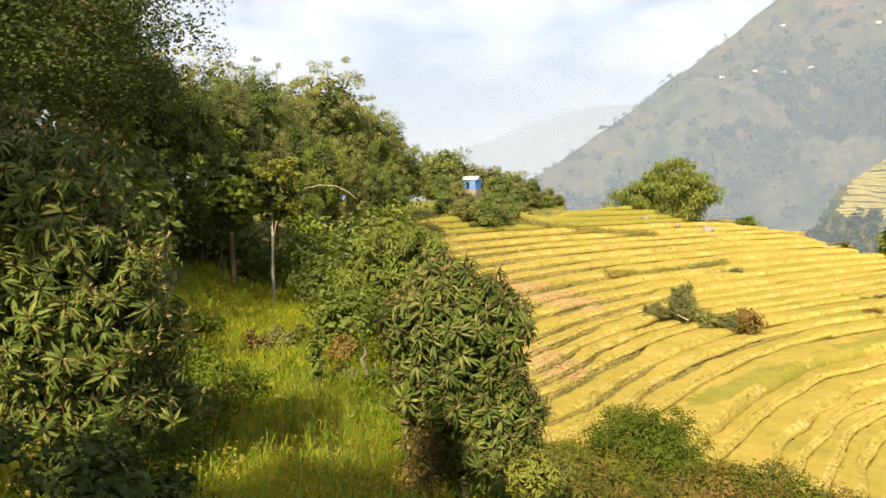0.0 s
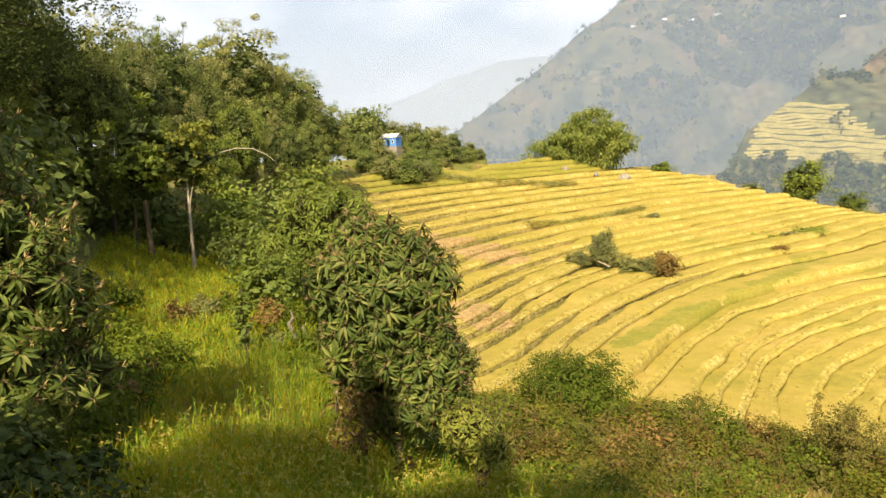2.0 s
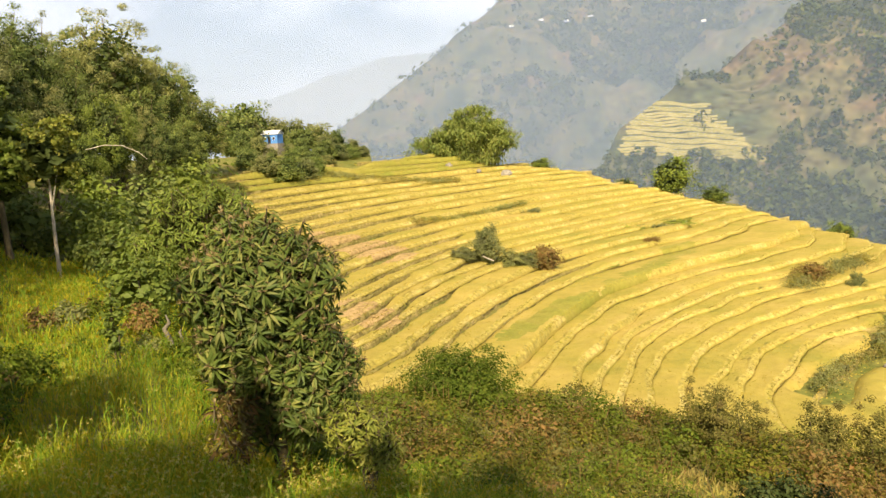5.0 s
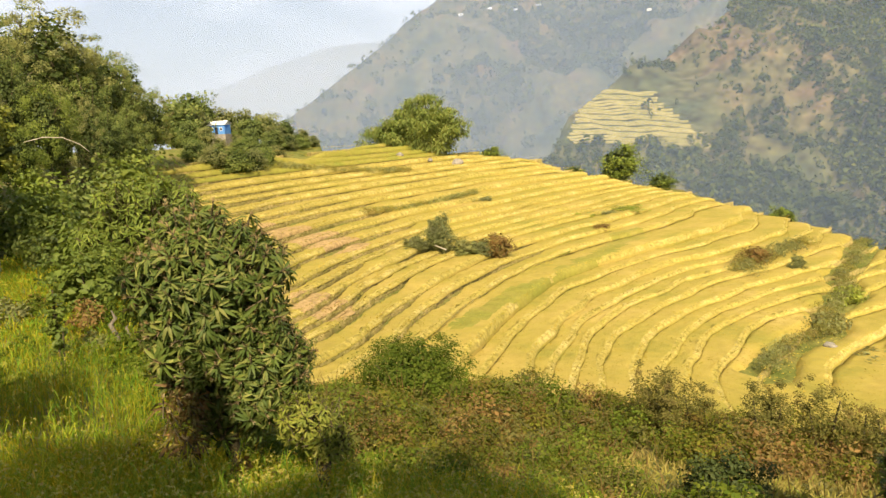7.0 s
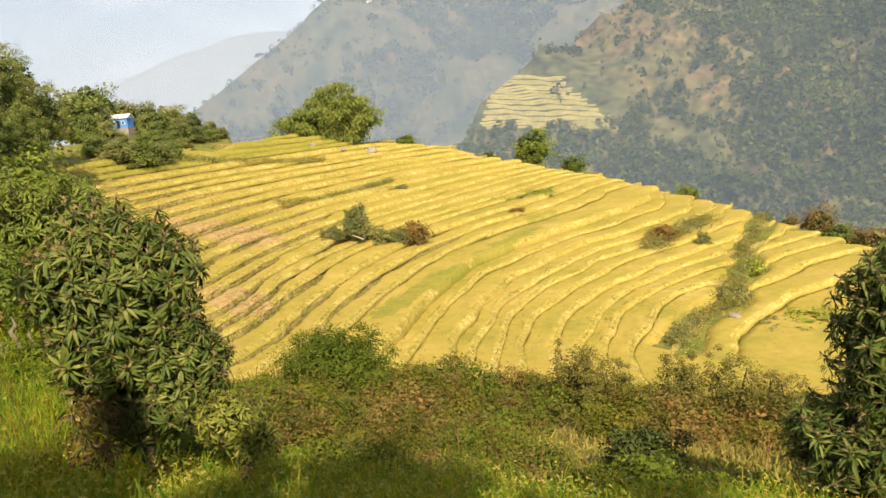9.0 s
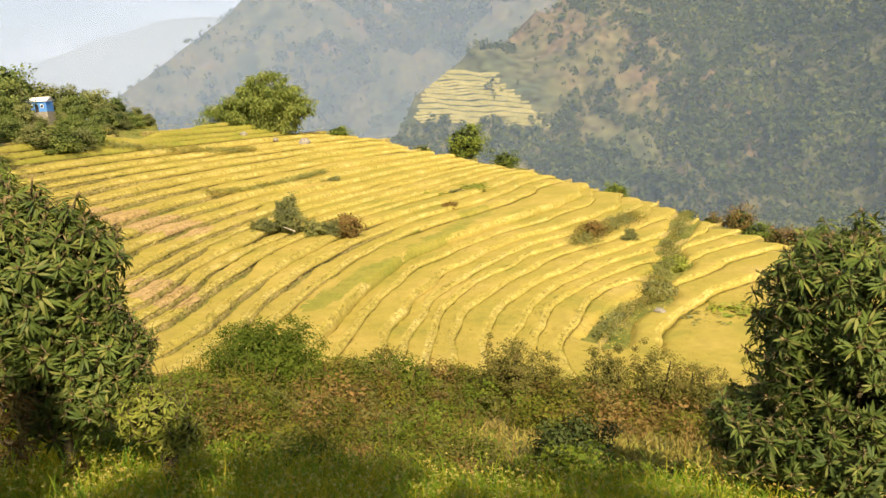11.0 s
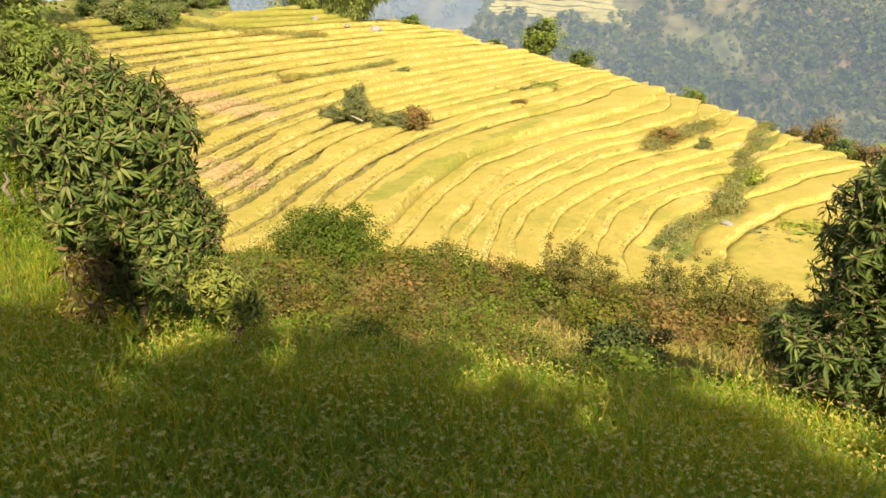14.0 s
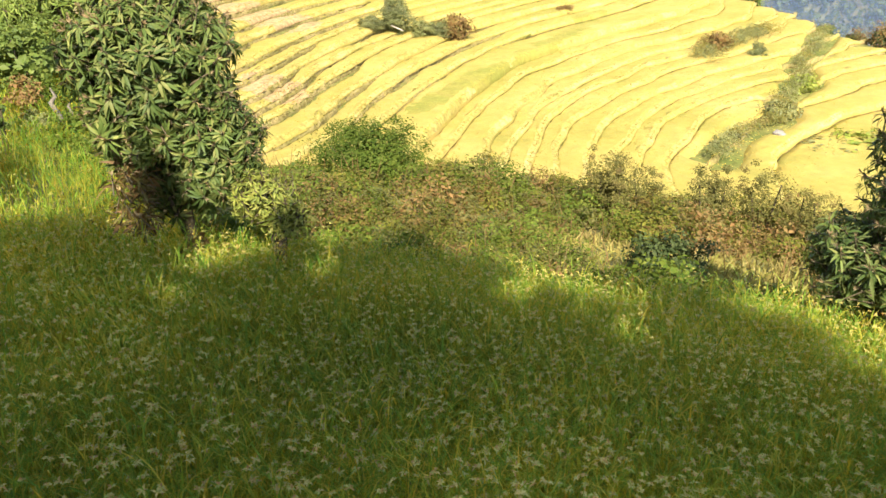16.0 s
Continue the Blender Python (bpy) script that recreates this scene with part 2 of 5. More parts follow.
def haze_sheet_material(name, cover, colour, thin_from, thin_to):
    """Sheet tinted to stand in for haze: lets most light pass and scatters the rest; it thins out with height."""
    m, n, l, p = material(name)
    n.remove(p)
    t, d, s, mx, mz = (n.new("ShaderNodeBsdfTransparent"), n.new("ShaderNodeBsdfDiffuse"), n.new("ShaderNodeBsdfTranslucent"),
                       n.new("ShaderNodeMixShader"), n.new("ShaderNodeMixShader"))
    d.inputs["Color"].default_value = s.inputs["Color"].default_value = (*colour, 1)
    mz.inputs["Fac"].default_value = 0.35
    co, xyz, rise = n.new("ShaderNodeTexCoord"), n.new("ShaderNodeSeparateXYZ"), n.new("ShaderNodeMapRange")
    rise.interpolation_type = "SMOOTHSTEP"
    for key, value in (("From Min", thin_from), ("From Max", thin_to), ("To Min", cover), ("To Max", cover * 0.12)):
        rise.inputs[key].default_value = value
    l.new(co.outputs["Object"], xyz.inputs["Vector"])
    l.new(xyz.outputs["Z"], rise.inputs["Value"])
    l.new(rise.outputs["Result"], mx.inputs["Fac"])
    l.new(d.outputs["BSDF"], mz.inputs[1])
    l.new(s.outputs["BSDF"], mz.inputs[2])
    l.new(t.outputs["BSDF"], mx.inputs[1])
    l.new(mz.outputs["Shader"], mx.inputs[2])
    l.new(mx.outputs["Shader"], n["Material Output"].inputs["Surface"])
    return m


# ---- mesh helpers ----
rng = np.random.default_rng(7)


def mesh_of(name, verts, faces, mats, smooth=False, slots=None):
    """A mesh from arrays; faces is one array or a list of arrays of 3 or 4 corners."""
    faces = [f for f in (faces if isinstance(faces, list) else [faces]) if len(f)]
    me = bpy.data.meshes.new(name)
    verts = np.asarray(verts, dtype=np.float32)
    loops = np.concatenate([np.asarray(f, dtype=np.int32).ravel() for f in faces])
    sizes = np.concatenate([np.full(len(f), np.asarray(f).shape[1], dtype=np.int32) for f in faces])
    starts = np.concatenate([[0], np.cumsum(sizes)[:-1]]).astype(np.int32)
    me.vertices.add(len(verts))
    me.vertices.foreach_set("co", verts.ravel())
    me.loops.add(len(loops))
    me.loops.foreach_set("vertex_index", loops)
    me.polygons.add(len(sizes))
    me.polygons.foreach_set("loop_start", starts)
    me.polygons.foreach_set("loop_total", sizes)
    if smooth:
        me.polygons.foreach_set("use_smooth", np.ones(len(sizes), dtype=bool))
    for m in (mats if isinstance(mats, (list, tuple)) else [mats]):
        me.materials.append(m)
    if slots is not None:
        me.polygons.foreach_set("material_index", np.asarray(slots, dtype=np.int32))
    me.update(calc_edges=True)
    me.validate()
    return me


def thing(name, m, label, category, group="", kind=""):
    ob = new(name)
    ob.matrix_basis = m
    return tagged(ob, label, category, group, kind)


def part(name, me, parent, label=""):
    ob = new(name, me)
    ob.parent = parent
    return tagged(ob, label)


def merge(chunks):
    """Joins (verts, faces) pairs with like faces."""
    vs, fs, k = [], [], 0
    for v, f in chunks:
        vs.append(v)
        fs.append(np.asarray(f) + k)
        k += len(v)
    return np.concatenate(vs), np.concatenate(fs)


def tube(points, radii, sides=7):
    """A tapered, bent limb."""
    pts = np.asarray(points, float)
    tang = np.gradient(pts, axis=0)
    tang /= np.linalg.norm(tang, axis=1, keepdims=True) + 1e-9
    ref = np.where(np.abs(tang[:, 2:3]) > 0.9, [[1.0, 0, 0]], [[0, 0, 1.0]])
    a = np.cross(tang, ref)
    a /= np.linalg.norm(a, axis=1, keepdims=True) + 1e-9
    b = np.cross(tang, a)
    ang = np.linspace(0, 2 * np.pi, sides, endpoint=False)
    ring = pts[:, None] + np.asarray(radii)[:, None, None] * (np.cos(ang)[None, :, None] * a[:, None] + np.sin(ang)[None, :, None] * b[:, None])
    n = len(pts)
    i, j = np.meshgrid(np.arange(n - 1), np.arange(sides), indexing="ij")
    k = (j + 1) % sides
    f = np.stack([i * sides + j, i * sides + k, (i + 1) * sides + k, (i + 1) * sides + j], -1).reshape(-1, 4)
    return ring.reshape(-1, 3), f


def unit(v):
    return v / (np.linalg.norm(v, axis=-1, keepdims=True) + 1e-9)


def blades(base, way, side, length, width, droop, cuts=2):
    """Leaves from base along way, bent down by droop, folded along the rib; triangles. All arguments per leaf."""
    base, way, side = np.asarray(base, float), unit(np.asarray(way, float)), np.asarray(side, float)
    side = unit(side - way * (side * way).sum(-1, keepdims=True))
    up = np.cross(side, way)
    up *= np.sign(up[:, 2:3] + 1e-6)
    n = len(base)
    length, width, droop = (np.broadcast_to(np.asarray(q, float), (n,))[:, None] for q in (length, width, droop))
    down = np.array([[0, 0, -1.0]])
    rows = [base]
    for c in range(1, cuts + 1):
        s = c / (cuts + 1.0)
        wide = width * 0.5 * (np.sin(np.pi * s ** 0.8) if cuts > 1 else 1.0)
        mid = base + way * length * s + down * droop * length * s * s
        rows += [mid - side * wide + up * wide * 0.35, mid, mid + side * wide + up * wide * 0.35]
    rows.append(base + way * length + down * droop * length)
    v = np.stack(rows, 1)
    m = v.shape[1]
    f = [(0, 2, 1), (0, 3, 2)]
    for c in range(cuts - 1):
        o = 1 + 3 * c
        f += [(o, o + 1, o + 4), (o, o + 4, o + 3), (o + 1, o + 2, o + 5), (o + 1, o + 5, o + 4)]
    o = 1 + 3 * (cuts - 1)
    f += [(o, o + 1, m - 1), (o + 1, o + 2, m - 1)]
    f = (np.array(f)[None] + (np.arange(n) * m)[:, None, None]).reshape(-1, 3)
    return v.reshape(-1, 3), f


def scraps(centre, size, flat=0.5, out=None, stray=0.42):
    """Small bent leaves of two triangles; strewn, or facing roughly along out."""
    n = len(centre)
    way = unit(rng.normal(size=(n, 3)) * [1, 1, flat])
    side = unit(rng.normal(size=(n, 3)))
    side = unit(np.cross(way, side))
    if out is not None:
        face = unit(unit(out) + stray * rng.normal(size=(n, 3)))
        way = unit(way - face * (way * face).sum(-1, keepdims=True))
        side = np.cross(face, way)
    up = np.cross(way, side)
    size = np.broadcast_to(np.asarray(size, float), (n,))[:, None]
    a, b = centre - way * size * 0.5, centre + way * size * 0.5
    c, d = centre + side * size * 0.28 + up * size * 0.1, centre - side * size * 0.28 + up * size * 0.1
    v = np.stack([a, c, b, d], 1).reshape(-1, 3)
    f = (np.array([(0, 1, 2), (0, 2, 3)])[None] + (np.arange(n) * 4)[:, None, None]).reshape(-1, 3)
    return v, f


def wave(x, y, seed=0.0, size=1.0):
    """Smooth irregular waves between about -1 and 1."""
    x, y = np.asarray(x) / size, np.asarray(y) / size
    s = 0.0
    for k, amp in enumerate((0.5, 0.3, 0.2)):
        a = seed * 1.7 + k * 2.1
        q = 1.9 ** k
        s = s + amp * np.sin(q * (x * math.cos(a) + y * math.sin(a)) + a * 3.3 + 1.3 * np.sin(q * 0.7 * (y * math.cos(a) - x * math.sin(a)) + seed))
    return s


# ---- the lie of the land ----
def smax(a, b, k):
    h = np.clip(0.5 + 0.5 * (a - b) / k, 0, 1)
    return b + (a - b) * h + k * h * (1 - h)


def ramp01(x, a, b):
    t = np.clip((x - a) / (b - a), 0, 1)
    return t * t * (3 - 2 * t)


# shape of the terraced hillside, a smooth polynomial about its middle
HILL = (-13.02, 7.709, 2.526, -1.049, 2.181, -0.195, -5.457, -0.421, -6.35, -8.209, 9.052,
        7.264, -3.335, -7.102, 9.714, -3.58, -5.83, 10.457, -4.007, 5.324, 3.13)


def hill(x, y):
    """The smooth hillside under the rice terraces."""
    x, y = np.asarray(x, float), np.asarray(y, float)
    p, q = x / 50.0, y / 50.0
    base = -12.47 - 0.70 * q + 4.67 * q * q - 8.07 * p - 3.50 * p * q + 4.27 * p * p
    head, r = np.degrees(np.arctan2(x, y)), np.hypot(x, y)
    inner = ramp01(head, -10, -4) * ramp01(head, 66, 58) * ramp01(r, 27, 33) * ramp01(r, 150, 126)
    p, q = np.clip(p, -0.6, 2.2) - 0.6, np.clip(q, 0.2, 2.6) - 1.1
    shape, k = 0.0, 0
    for i in range(6):
        for j in range(6 - i):
            shape = shape + HILL[k] * p ** i * q ** j
            k += 1
    return base + (shape - base) * inner + 0.05 * wave(x, y, 2.2, 5.5)


def brow(x, y):
    """How far from the origin the brow of the terraced hill lies in this direction."""
    h = np.degrees(np.arctan2(x, y))
    return np.interp(h, [-20, -2, 7.7, 10.3, 14.5, 18.3, 20.8, 24.9, 26.5, 30.7, 35.1, 39.1, 41, 42.9, 44.8, 47, 49.5, 51.9, 53.2, 62, 80],
                     [62, 76, 90, 98, 106.5, 108.5, 111.4, 114.5, 113, 113, 112, 107.5, 104, 101, 97, 90.5, 87, 81.5, 80, 74, 62])


def past_edge(x, y):
    """Metres past the edge of the millet field; negative inside."""
    r = np.hypot(x, y)
    e2 = (x + 0.11 * (y - 7.5) - 0.35 + 0.25 * np.sin(y * 0.9)) * (1 + np.clip(y - 10, 0, 60) / 15)
    return np.minimum(r - 7.0 - 0.25 * np.sin(3 * np.arctan2(x, y) * 3.0), e2)


def ground_height(x, y):
    x, y = np.asarray(x, float), np.asarray(y, float)
    r = np.hypot(x, y)
    near = -2.0 - 0.24 * np.clip(x, -14, 60) - 0.22 * np.clip(y, -9, 90)
    near = near + (np.maximum(near, -1.62) - near) * ramp01(r, 1.9, 0.7)
    near = np.where(y < 0.5, np.maximum(near, -1.62 - 0.1 * np.abs(x)) * ramp01(y, 0.6, -0.4) + near * (1 - ramp01(y, 0.6, -0.4)), near)
    slope = np.maximum(0, -(x + 4.4 + 0.055 * y))
    shelf = -3.35 - 0.015 * (np.minimum(y, 120) - 13) + 9.0 * (1 - np.exp(-0.047 * slope)) - 0.4 * np.clip(x + 1.5, 0, 40)
    inside = smax(near, shelf, 0.5)
    e = past_edge(x, y)
    belt = -4.05 - 0.02 * np.clip(x, 0, 20) - 0.245 * np.clip(e, 0, 14) - 0.6 * np.clip(e - 14, 0, 16) - 0.1 * np.clip(e - 30, 0, 200)
    belt = belt + np.minimum(0, -0.352 * r - belt) * ramp01(np.degrees(np.arctan2(x, y)), 2.5, 8) * ramp01(r, 42, 35)
    low = np.minimum(inside, belt)
    z = inside + (low - inside) * ramp01(e, -0.1, 0.5)
    h = -smax(-(hill(x, y) - 0.35), -1.2, 2.0)
    over = np.maximum(0, r - brow(x, y))
    h = h - np.where(np.degrees(np.arctan2(x, y)) > 9, 0.55, 0.12) * over
    z = smax(z, np.where(y > 22, h, -60), 0.8)
    head = np.degrees(np.arctan2(x, y))
    return z + (-75 - z) * ramp01(r, 140, 260) * ramp01(head, -28, -14) * ramp01(head, 130, 100)


# the ground: one sheet, finer near the camera, out past the far slopes
def build_ground():
    radii = np.concatenate([[0.01, 0.3], np.geomspace(0.6, 30, 80), np.linspace(31, 130, 100), np.geomspace(135, 3500, 26)])
    heads = np.radians(np.concatenate([np.linspace(-45, 75, 300, endpoint=False), np.linspace(75, 315, 60, endpoint=False)]))
    R, H = np.meshgrid(radii, heads, indexing="ij")
    x, y = R * np.sin(H), R * np.cos(H)
    z = ground_height(x, y) + 0.05 * wave(x, y, 3, 0.7) * np.clip(R / 4, 0, 1) + 0.02 * wave(x, y, 5, 0.2)
    v = np.stack([x, y, z], -1).reshape(-1, 3)
    n, m = R.shape
    i, j = np.meshgrid(np.arange(n - 1), np.arange(m), indexing="ij")
    k = (j + 1) % m
    f = np.stack([i * m + j, (i + 1) * m + j, (i + 1) * m + k, i * m + k], -1).reshape(-1, 4)
    cap = np.array([(0, j, j + 1) for j in range(1, m - 1)])
    ob = new("ground", mesh_of("ground", v, [f[:, ::-1], cap], M_GROUND, True))
    tagged(ob, "grassy earth slope with bare soil patches", "ground", kind="structure")


build_ground()

# ---- rice terraces ----
TILT = radians(45)
UX, UY = math.cos(TILT), math.sin(TILT)


def to_plan(u, v):
    return u * UX - v * UY, u * UY + v * UX


def contour(u, z):
    """v at which the hillside reaches z, for each u."""
    lo, hi = np.full_like(u, -60.0), np.full_like(u, 120.0)
    # start uphill of the valley floor, where the slope still rises with v
    vs = np.linspace(-40, 110, 301)
    x, y = to_plan(u[:, None], vs[None])
    h = hill(x, y)
    low = np.argmin(np.where(vs[None] < 60, h, 1e9), axis=1)
    lo = vs[low]
    for _ in range(40):
        mid = 0.5 * (lo + hi)
        up = hill(*to_plan(u, mid)) > z
        hi = np.where(up, mid, hi)
        lo = np.where(up, lo, mid)
    return 0.5 * (lo + hi)


def seam(x, y):
    """Metres to the right of the green seam that runs down the fields."""
    return ((x - 14.5) * 25 - (y - 43.6) * 28) / 37.6


def runs(mask):
    """The unbroken stretches of a mask, each as a mask of its own."""
    edge = np.flatnonzero(np.diff(np.concatenate([[0], mask.astype(int), [0]])))
    for a, b in zip(edge[::2], edge[1::2]):
        if b - a > 5:
            one = np.zeros_like(mask)
            one[a:b] = True
            yield one


# height of each terrace's lip on the lower hill
LEVELS = (-17.3, -16.7, -16.1, -15.64, -15.3, -15.02, -14.78, -14.5, -14.16, -13.88, -13.63, -13.36, -12.95, -12.7, -11.98,
          -11.57, -11.2, -10.72, -10.41, -10.1, -9.68, -9.35, -8.85, -8.35, -7.75, -7.05)
GULLY = np.array([(31.5, 36.6), (34.2, 38.9), (36.7, 40.4), (40.0, 41.6), (42.2, 42.5), (44.4, 45.2), (48.0, 47.3), (50.6, 49.2), (53, 52.6), (58, 55.8), (61, 58.5), (66, 62.5)])


def from_gully(x, y):
    """Metres from the weedy gully that runs down between the fields."""
    p = np.stack([np.asarray(x, float), np.asarray(y, float)], -1)[..., None, :]
    a, b = GULLY[:-1], GULLY[1:]
    t = np.clip(((p - a) * (b - a)).sum(-1) / ((b - a) ** 2).sum(-1), 0, 1)
    return np.linalg.norm(p - (a + t[..., None] * (b - a)), axis=-1).min(-1)


def build_terraces():
    u = np.arange(10.0, 150.0, 0.4)
    zs = list(LEVELS)
    while zs[-1] < 0.6:
        zs.append(zs[-1] + 0.56 + 0.1 * math.sin(len(zs) * 1.9))
    zs = np.array(zs)
    lines = []
    for k, z in enumerate(zs):
        zz = z + 0.07 * wave(u, np.full_like(u, k * 0.8), 0.6 + k * 0.04, 5.0) + 0.045 * wave(u, np.full_like(u, k * 1.3), k * 0.9, 2.4)
        lines.append(contour(u, zz))
    for k in range(len(zs) - 1):
        lines[k + 1] = np.maximum(lines[k + 1], lines[k] + 0.35)
    steps = np.diff(zs)
    for k in range(len(zs) - 1):
        z, a, b = zs[k], lines[k], lines[k + 1]
        gap = b - a
        xl, yl = to_plan(u, a)
        west = ramp01(seam(xl, yl), 2.0, -3.0) * ramp01(np.hypot(xl, yl), 80, 66)
        open_bank = ramp01(wave(u, u * 0 + k * 2.0, 1.3, 13.0) + 0.5 * wave(u, u * 0, k * 1.9, 4.0) + 0.8 * west, 0.05, 0.8) * (0.35 + 0.65 * west)
        back = 0.01 + 0.36 * open_bank
        tall = steps[k] * (1.0 - 0.56 * open_bank) + 0.04 * wave(u, u * 0 + k, k, 3.0)
        ok = (gap > 0.5)
        xa, ya = to_plan(u, a)
        xm, ym = to_plan(u, a + gap * 0.5)
        ra = np.hypot(xa, ya)
        inside = ok & (ra < brow(xa, ya) + 1.2 * math.sin(k * 2.3) + 0.6) & (ya > 24) & (hill(xm, ym) > ground_height(xm, ym) - 0.6) & (np.hypot(xm, ym) > 33)
        inside &= (np.degrees(np.arctan2(xa, ya)) > -4)
        if inside.sum() < 6:
            continue
        for inside in runs(inside):
            # crop: cross-section from the front lip over the canopy to the back
            s = np.array([0.06, 0.0, 0.02, 0.08, 0.2, 0.35, 0.5, 0.65, 0.8, 0.92, 1.0, 1.0])
            lift = np.array([-0.12, 0.25, 0.72, 0.93, 0.98, 1.0, 1.0, 1.0, 1.0, 1.0, 1.0, 0.0]) - float(np.interp(z, [-13.5, -8.5], [0.2, 0.04])) * np.clip(s - 0.25, 0, 1) * (s < 1.1)
            w = np.maximum(gap - back, 0.25)
            V = a[:, None] + 0.10 * rng.normal(size=(len(u), len(s))) * 0.35 + w[:, None] * s[None]
            V[:, :4] = a[:, None] + np.array([-0.02, 0.0, 0.13, 0.38]) + 0.025 * rng.normal(size=(len(u), 1))
            V[:, 4:] = np.maximum(V[:, 4:], a[:, None] + 0.42)
            Z = z + tall[:, None] * lift[None] + 0.028 * rng.normal(size=V.shape) * (lift > 0.5)
            U = np.broadcast_to(u[:, None], V.shape) + 0.06 * rng.normal(size=V.shape)
            x, y = to_plan(U, V)
            Z = Z - 0.75 * ramp01(np.hypot(x, y) - brow(x, y) + 1.5 * wave(x, y, k * 0.7, 4.0), -2.2, 1.5) - 0.95 * ramp01(from_gully(x, y) + 0.4 * wave(x, y, k * 1.3, 2.0), 1.7, 0.6)
            verts = np.stack([x, y, Z], -1)
            n, m = V.shape
            i, j = np.meshgrid(np.arange(n - 1), np.arange(m - 1), indexing="ij")
            keep = (inside[:-1] & inside[1:])[:, None] & np.ones((1, m - 1), bool)
            q = np.stack([i * m + j, (i + 1) * m + j, (i + 1) * m + j + 1, i * m + j + 1], -1)[keep]
            # lip rows take a paler straw that paints sun on the stalks
            front = np.isin(np.broadcast_to(j, keep.shape)[keep], (1, 2)).astype(int)
            cx, cy = verts[:-1, :-1, 0][keep], verts[:-1, :-1, 1][keep]
            rag = 0.9 * wave(cx, cy, 3.1, 1.8)
            away = np.hypot(cx, cy) + 2.5 * rag
            bearing = np.degrees(np.arctan2(cx, cy))
            front = np.where((np.abs(seam(cx, cy) + rag) < 1.0) & (z > -12.75) & (z < -11.5) & (cx > 14) & (cx < 44), 2, front)
            front = np.where((z > -3.9) & (bearing + 3 * rag < 18), 2, front)
            front = np.where((np.hypot((cx - 8.5) / 4.5, (cy - 61.5) / 3.2) + 0.2 * rag < 1) | (np.hypot((cx - 6.5) / 2.0, (cy - 45.5) / 2.5) < 1), 3, front)
            used, inv = np.unique(q, return_inverse=True)
            vv = verts.reshape(-1, 3)[used]
            if len(vv) < 60:
                continue
            t = thing("rice_terrace", pose(0, 0, 0), "terrace of ripe golden rice above an earth bank", "rice terrace", "rice terraces")
            part("rice_canopy", mesh_of("rice_canopy", vv, inv.reshape(-1, 4), [M_RICE_TOP, M_STRAW_LIT, M_RICE_GREEN, M_DRY_RICE], True, front), t, "dense golden rice canopy")
            # bank: from the terrace below up to this lip
            drop = steps[k] + 0.25
            bv = np.stack([a + 0.06 - 0.16 * open_bank, a + 0.07 - 0.15 * open_bank, a + 0.08 - 0.08 * open_bank, a + 0.35], 1)
            bz = np.stack([np.full_like(u, z - drop), np.full_like(u, z - 0.25), np.full_like(u, z - 0.02), np.full_like(u, z + 0.0)], 1)
            bv = bv + 0.025 * rng.normal(size=bv.shape)
            bx, by = to_plan(np.broadcast_to(u[:, None], bv.shape), bv)
            verts = np.stack([bx, by, bz + 0.04 * rng.normal(size=bz.shape)], -1)
            m = 4
            i, j = np.meshgrid(np.arange(n - 1), np.arange(m - 1), indexing="ij")
            keep = (inside[:-1] & inside[1:])[:, None] & np.ones((1, m - 1), bool)
            q = np.stack([i * m + j, (i + 1) * m + j, (i + 1) * m + j + 1, i * m + j + 1], -1)[keep]
            used, inv = np.unique(q, return_inverse=True)
            part("earth_bank", mesh_of("earth_bank", verts.reshape(-1, 3)[used], inv.reshape(-1, 4), M_BANK, False), t, "weedy brown earth bank")
            # ears hanging over the lip, and weeds on the bank
            idx = np.nonzero(inside)[0]
            count = len(idx) * 3
            pick = rng.choice(idx, count)
            px, py = to_plan(u[pick] + 0.4 * (rng.random(count) - 0.5), a[pick] + 0.10 + 0.12 * rng.random(count))
            pz = z + tall[pick] * rng.uniform(0.7, 0.95, count)
            way = np.stack([0.5 * rng.normal(size=count) + 0.25, 0.5 * rng.normal(size=count) - 0.25, np.ones(count)], -1)
            bl = blades(np.stack([px, py, pz], -1), way, rng.normal(size=(count, 3)), 0.18 + 0.1 * rng.random(count), 0.05, 0.5, 1)
            tagged(part("rice_fringe", mesh_of("rice_fringe", *bl, M_RICE), t, "drooping golden rice ears"), kind="stuff")
            dense = (w[idx] * np.where(np.hypot(xa[idx], ya[idx]) < 72, 1.0, 0.5)).clip(0.1, 9)
            count = int(dense.sum() * 0.4 * 6)
            pick = rng.choice(idx, count, p=dense / dense.sum())
            px, py = to_plan(u[pick] + 0.4 * (rng.random(count) - 0.5), a[pick] + 0.15 + rng.random(count) * np.maximum(w[pick] - 0.2, 0.1))
            pz = z + tall[pick] * 0.9
            turn = rng.uniform(0, np.pi, count)
            half = 0.06 * np.stack([np.cos(turn), np.sin(turn), 0 * turn], -1)
            foot = np.stack([px, py, pz], -1)
            tip = foot + np.stack([0.07 * rng.normal(size=count), 0.07 * rng.normal(size=count), rng.uniform(0.03, 0.06, count)], -1)
            tv = np.stack([foot - half, foot + half, tip], 1).reshape(-1, 3)
            tagged(part("rice_tuft", mesh_of("rice_tuft", tv, np.arange(3 * count).reshape(-1, 3), M_RICE), t, "upright golden rice tips"), kind="stuff")
            count = int(len(idx) * (0.3 + 7 * open_bank[idx].mean()))
            pick = rng.choice(idx, count, p=(open_bank[idx] + 0.02) / (open_bank[idx] + 0.02).sum())
            f = rng.random(count)
            px, py = to_plan(u[pick] + 0.4 * (rng.random(count) - 0.5), a[pick] - 0.32 * f + 0.08)
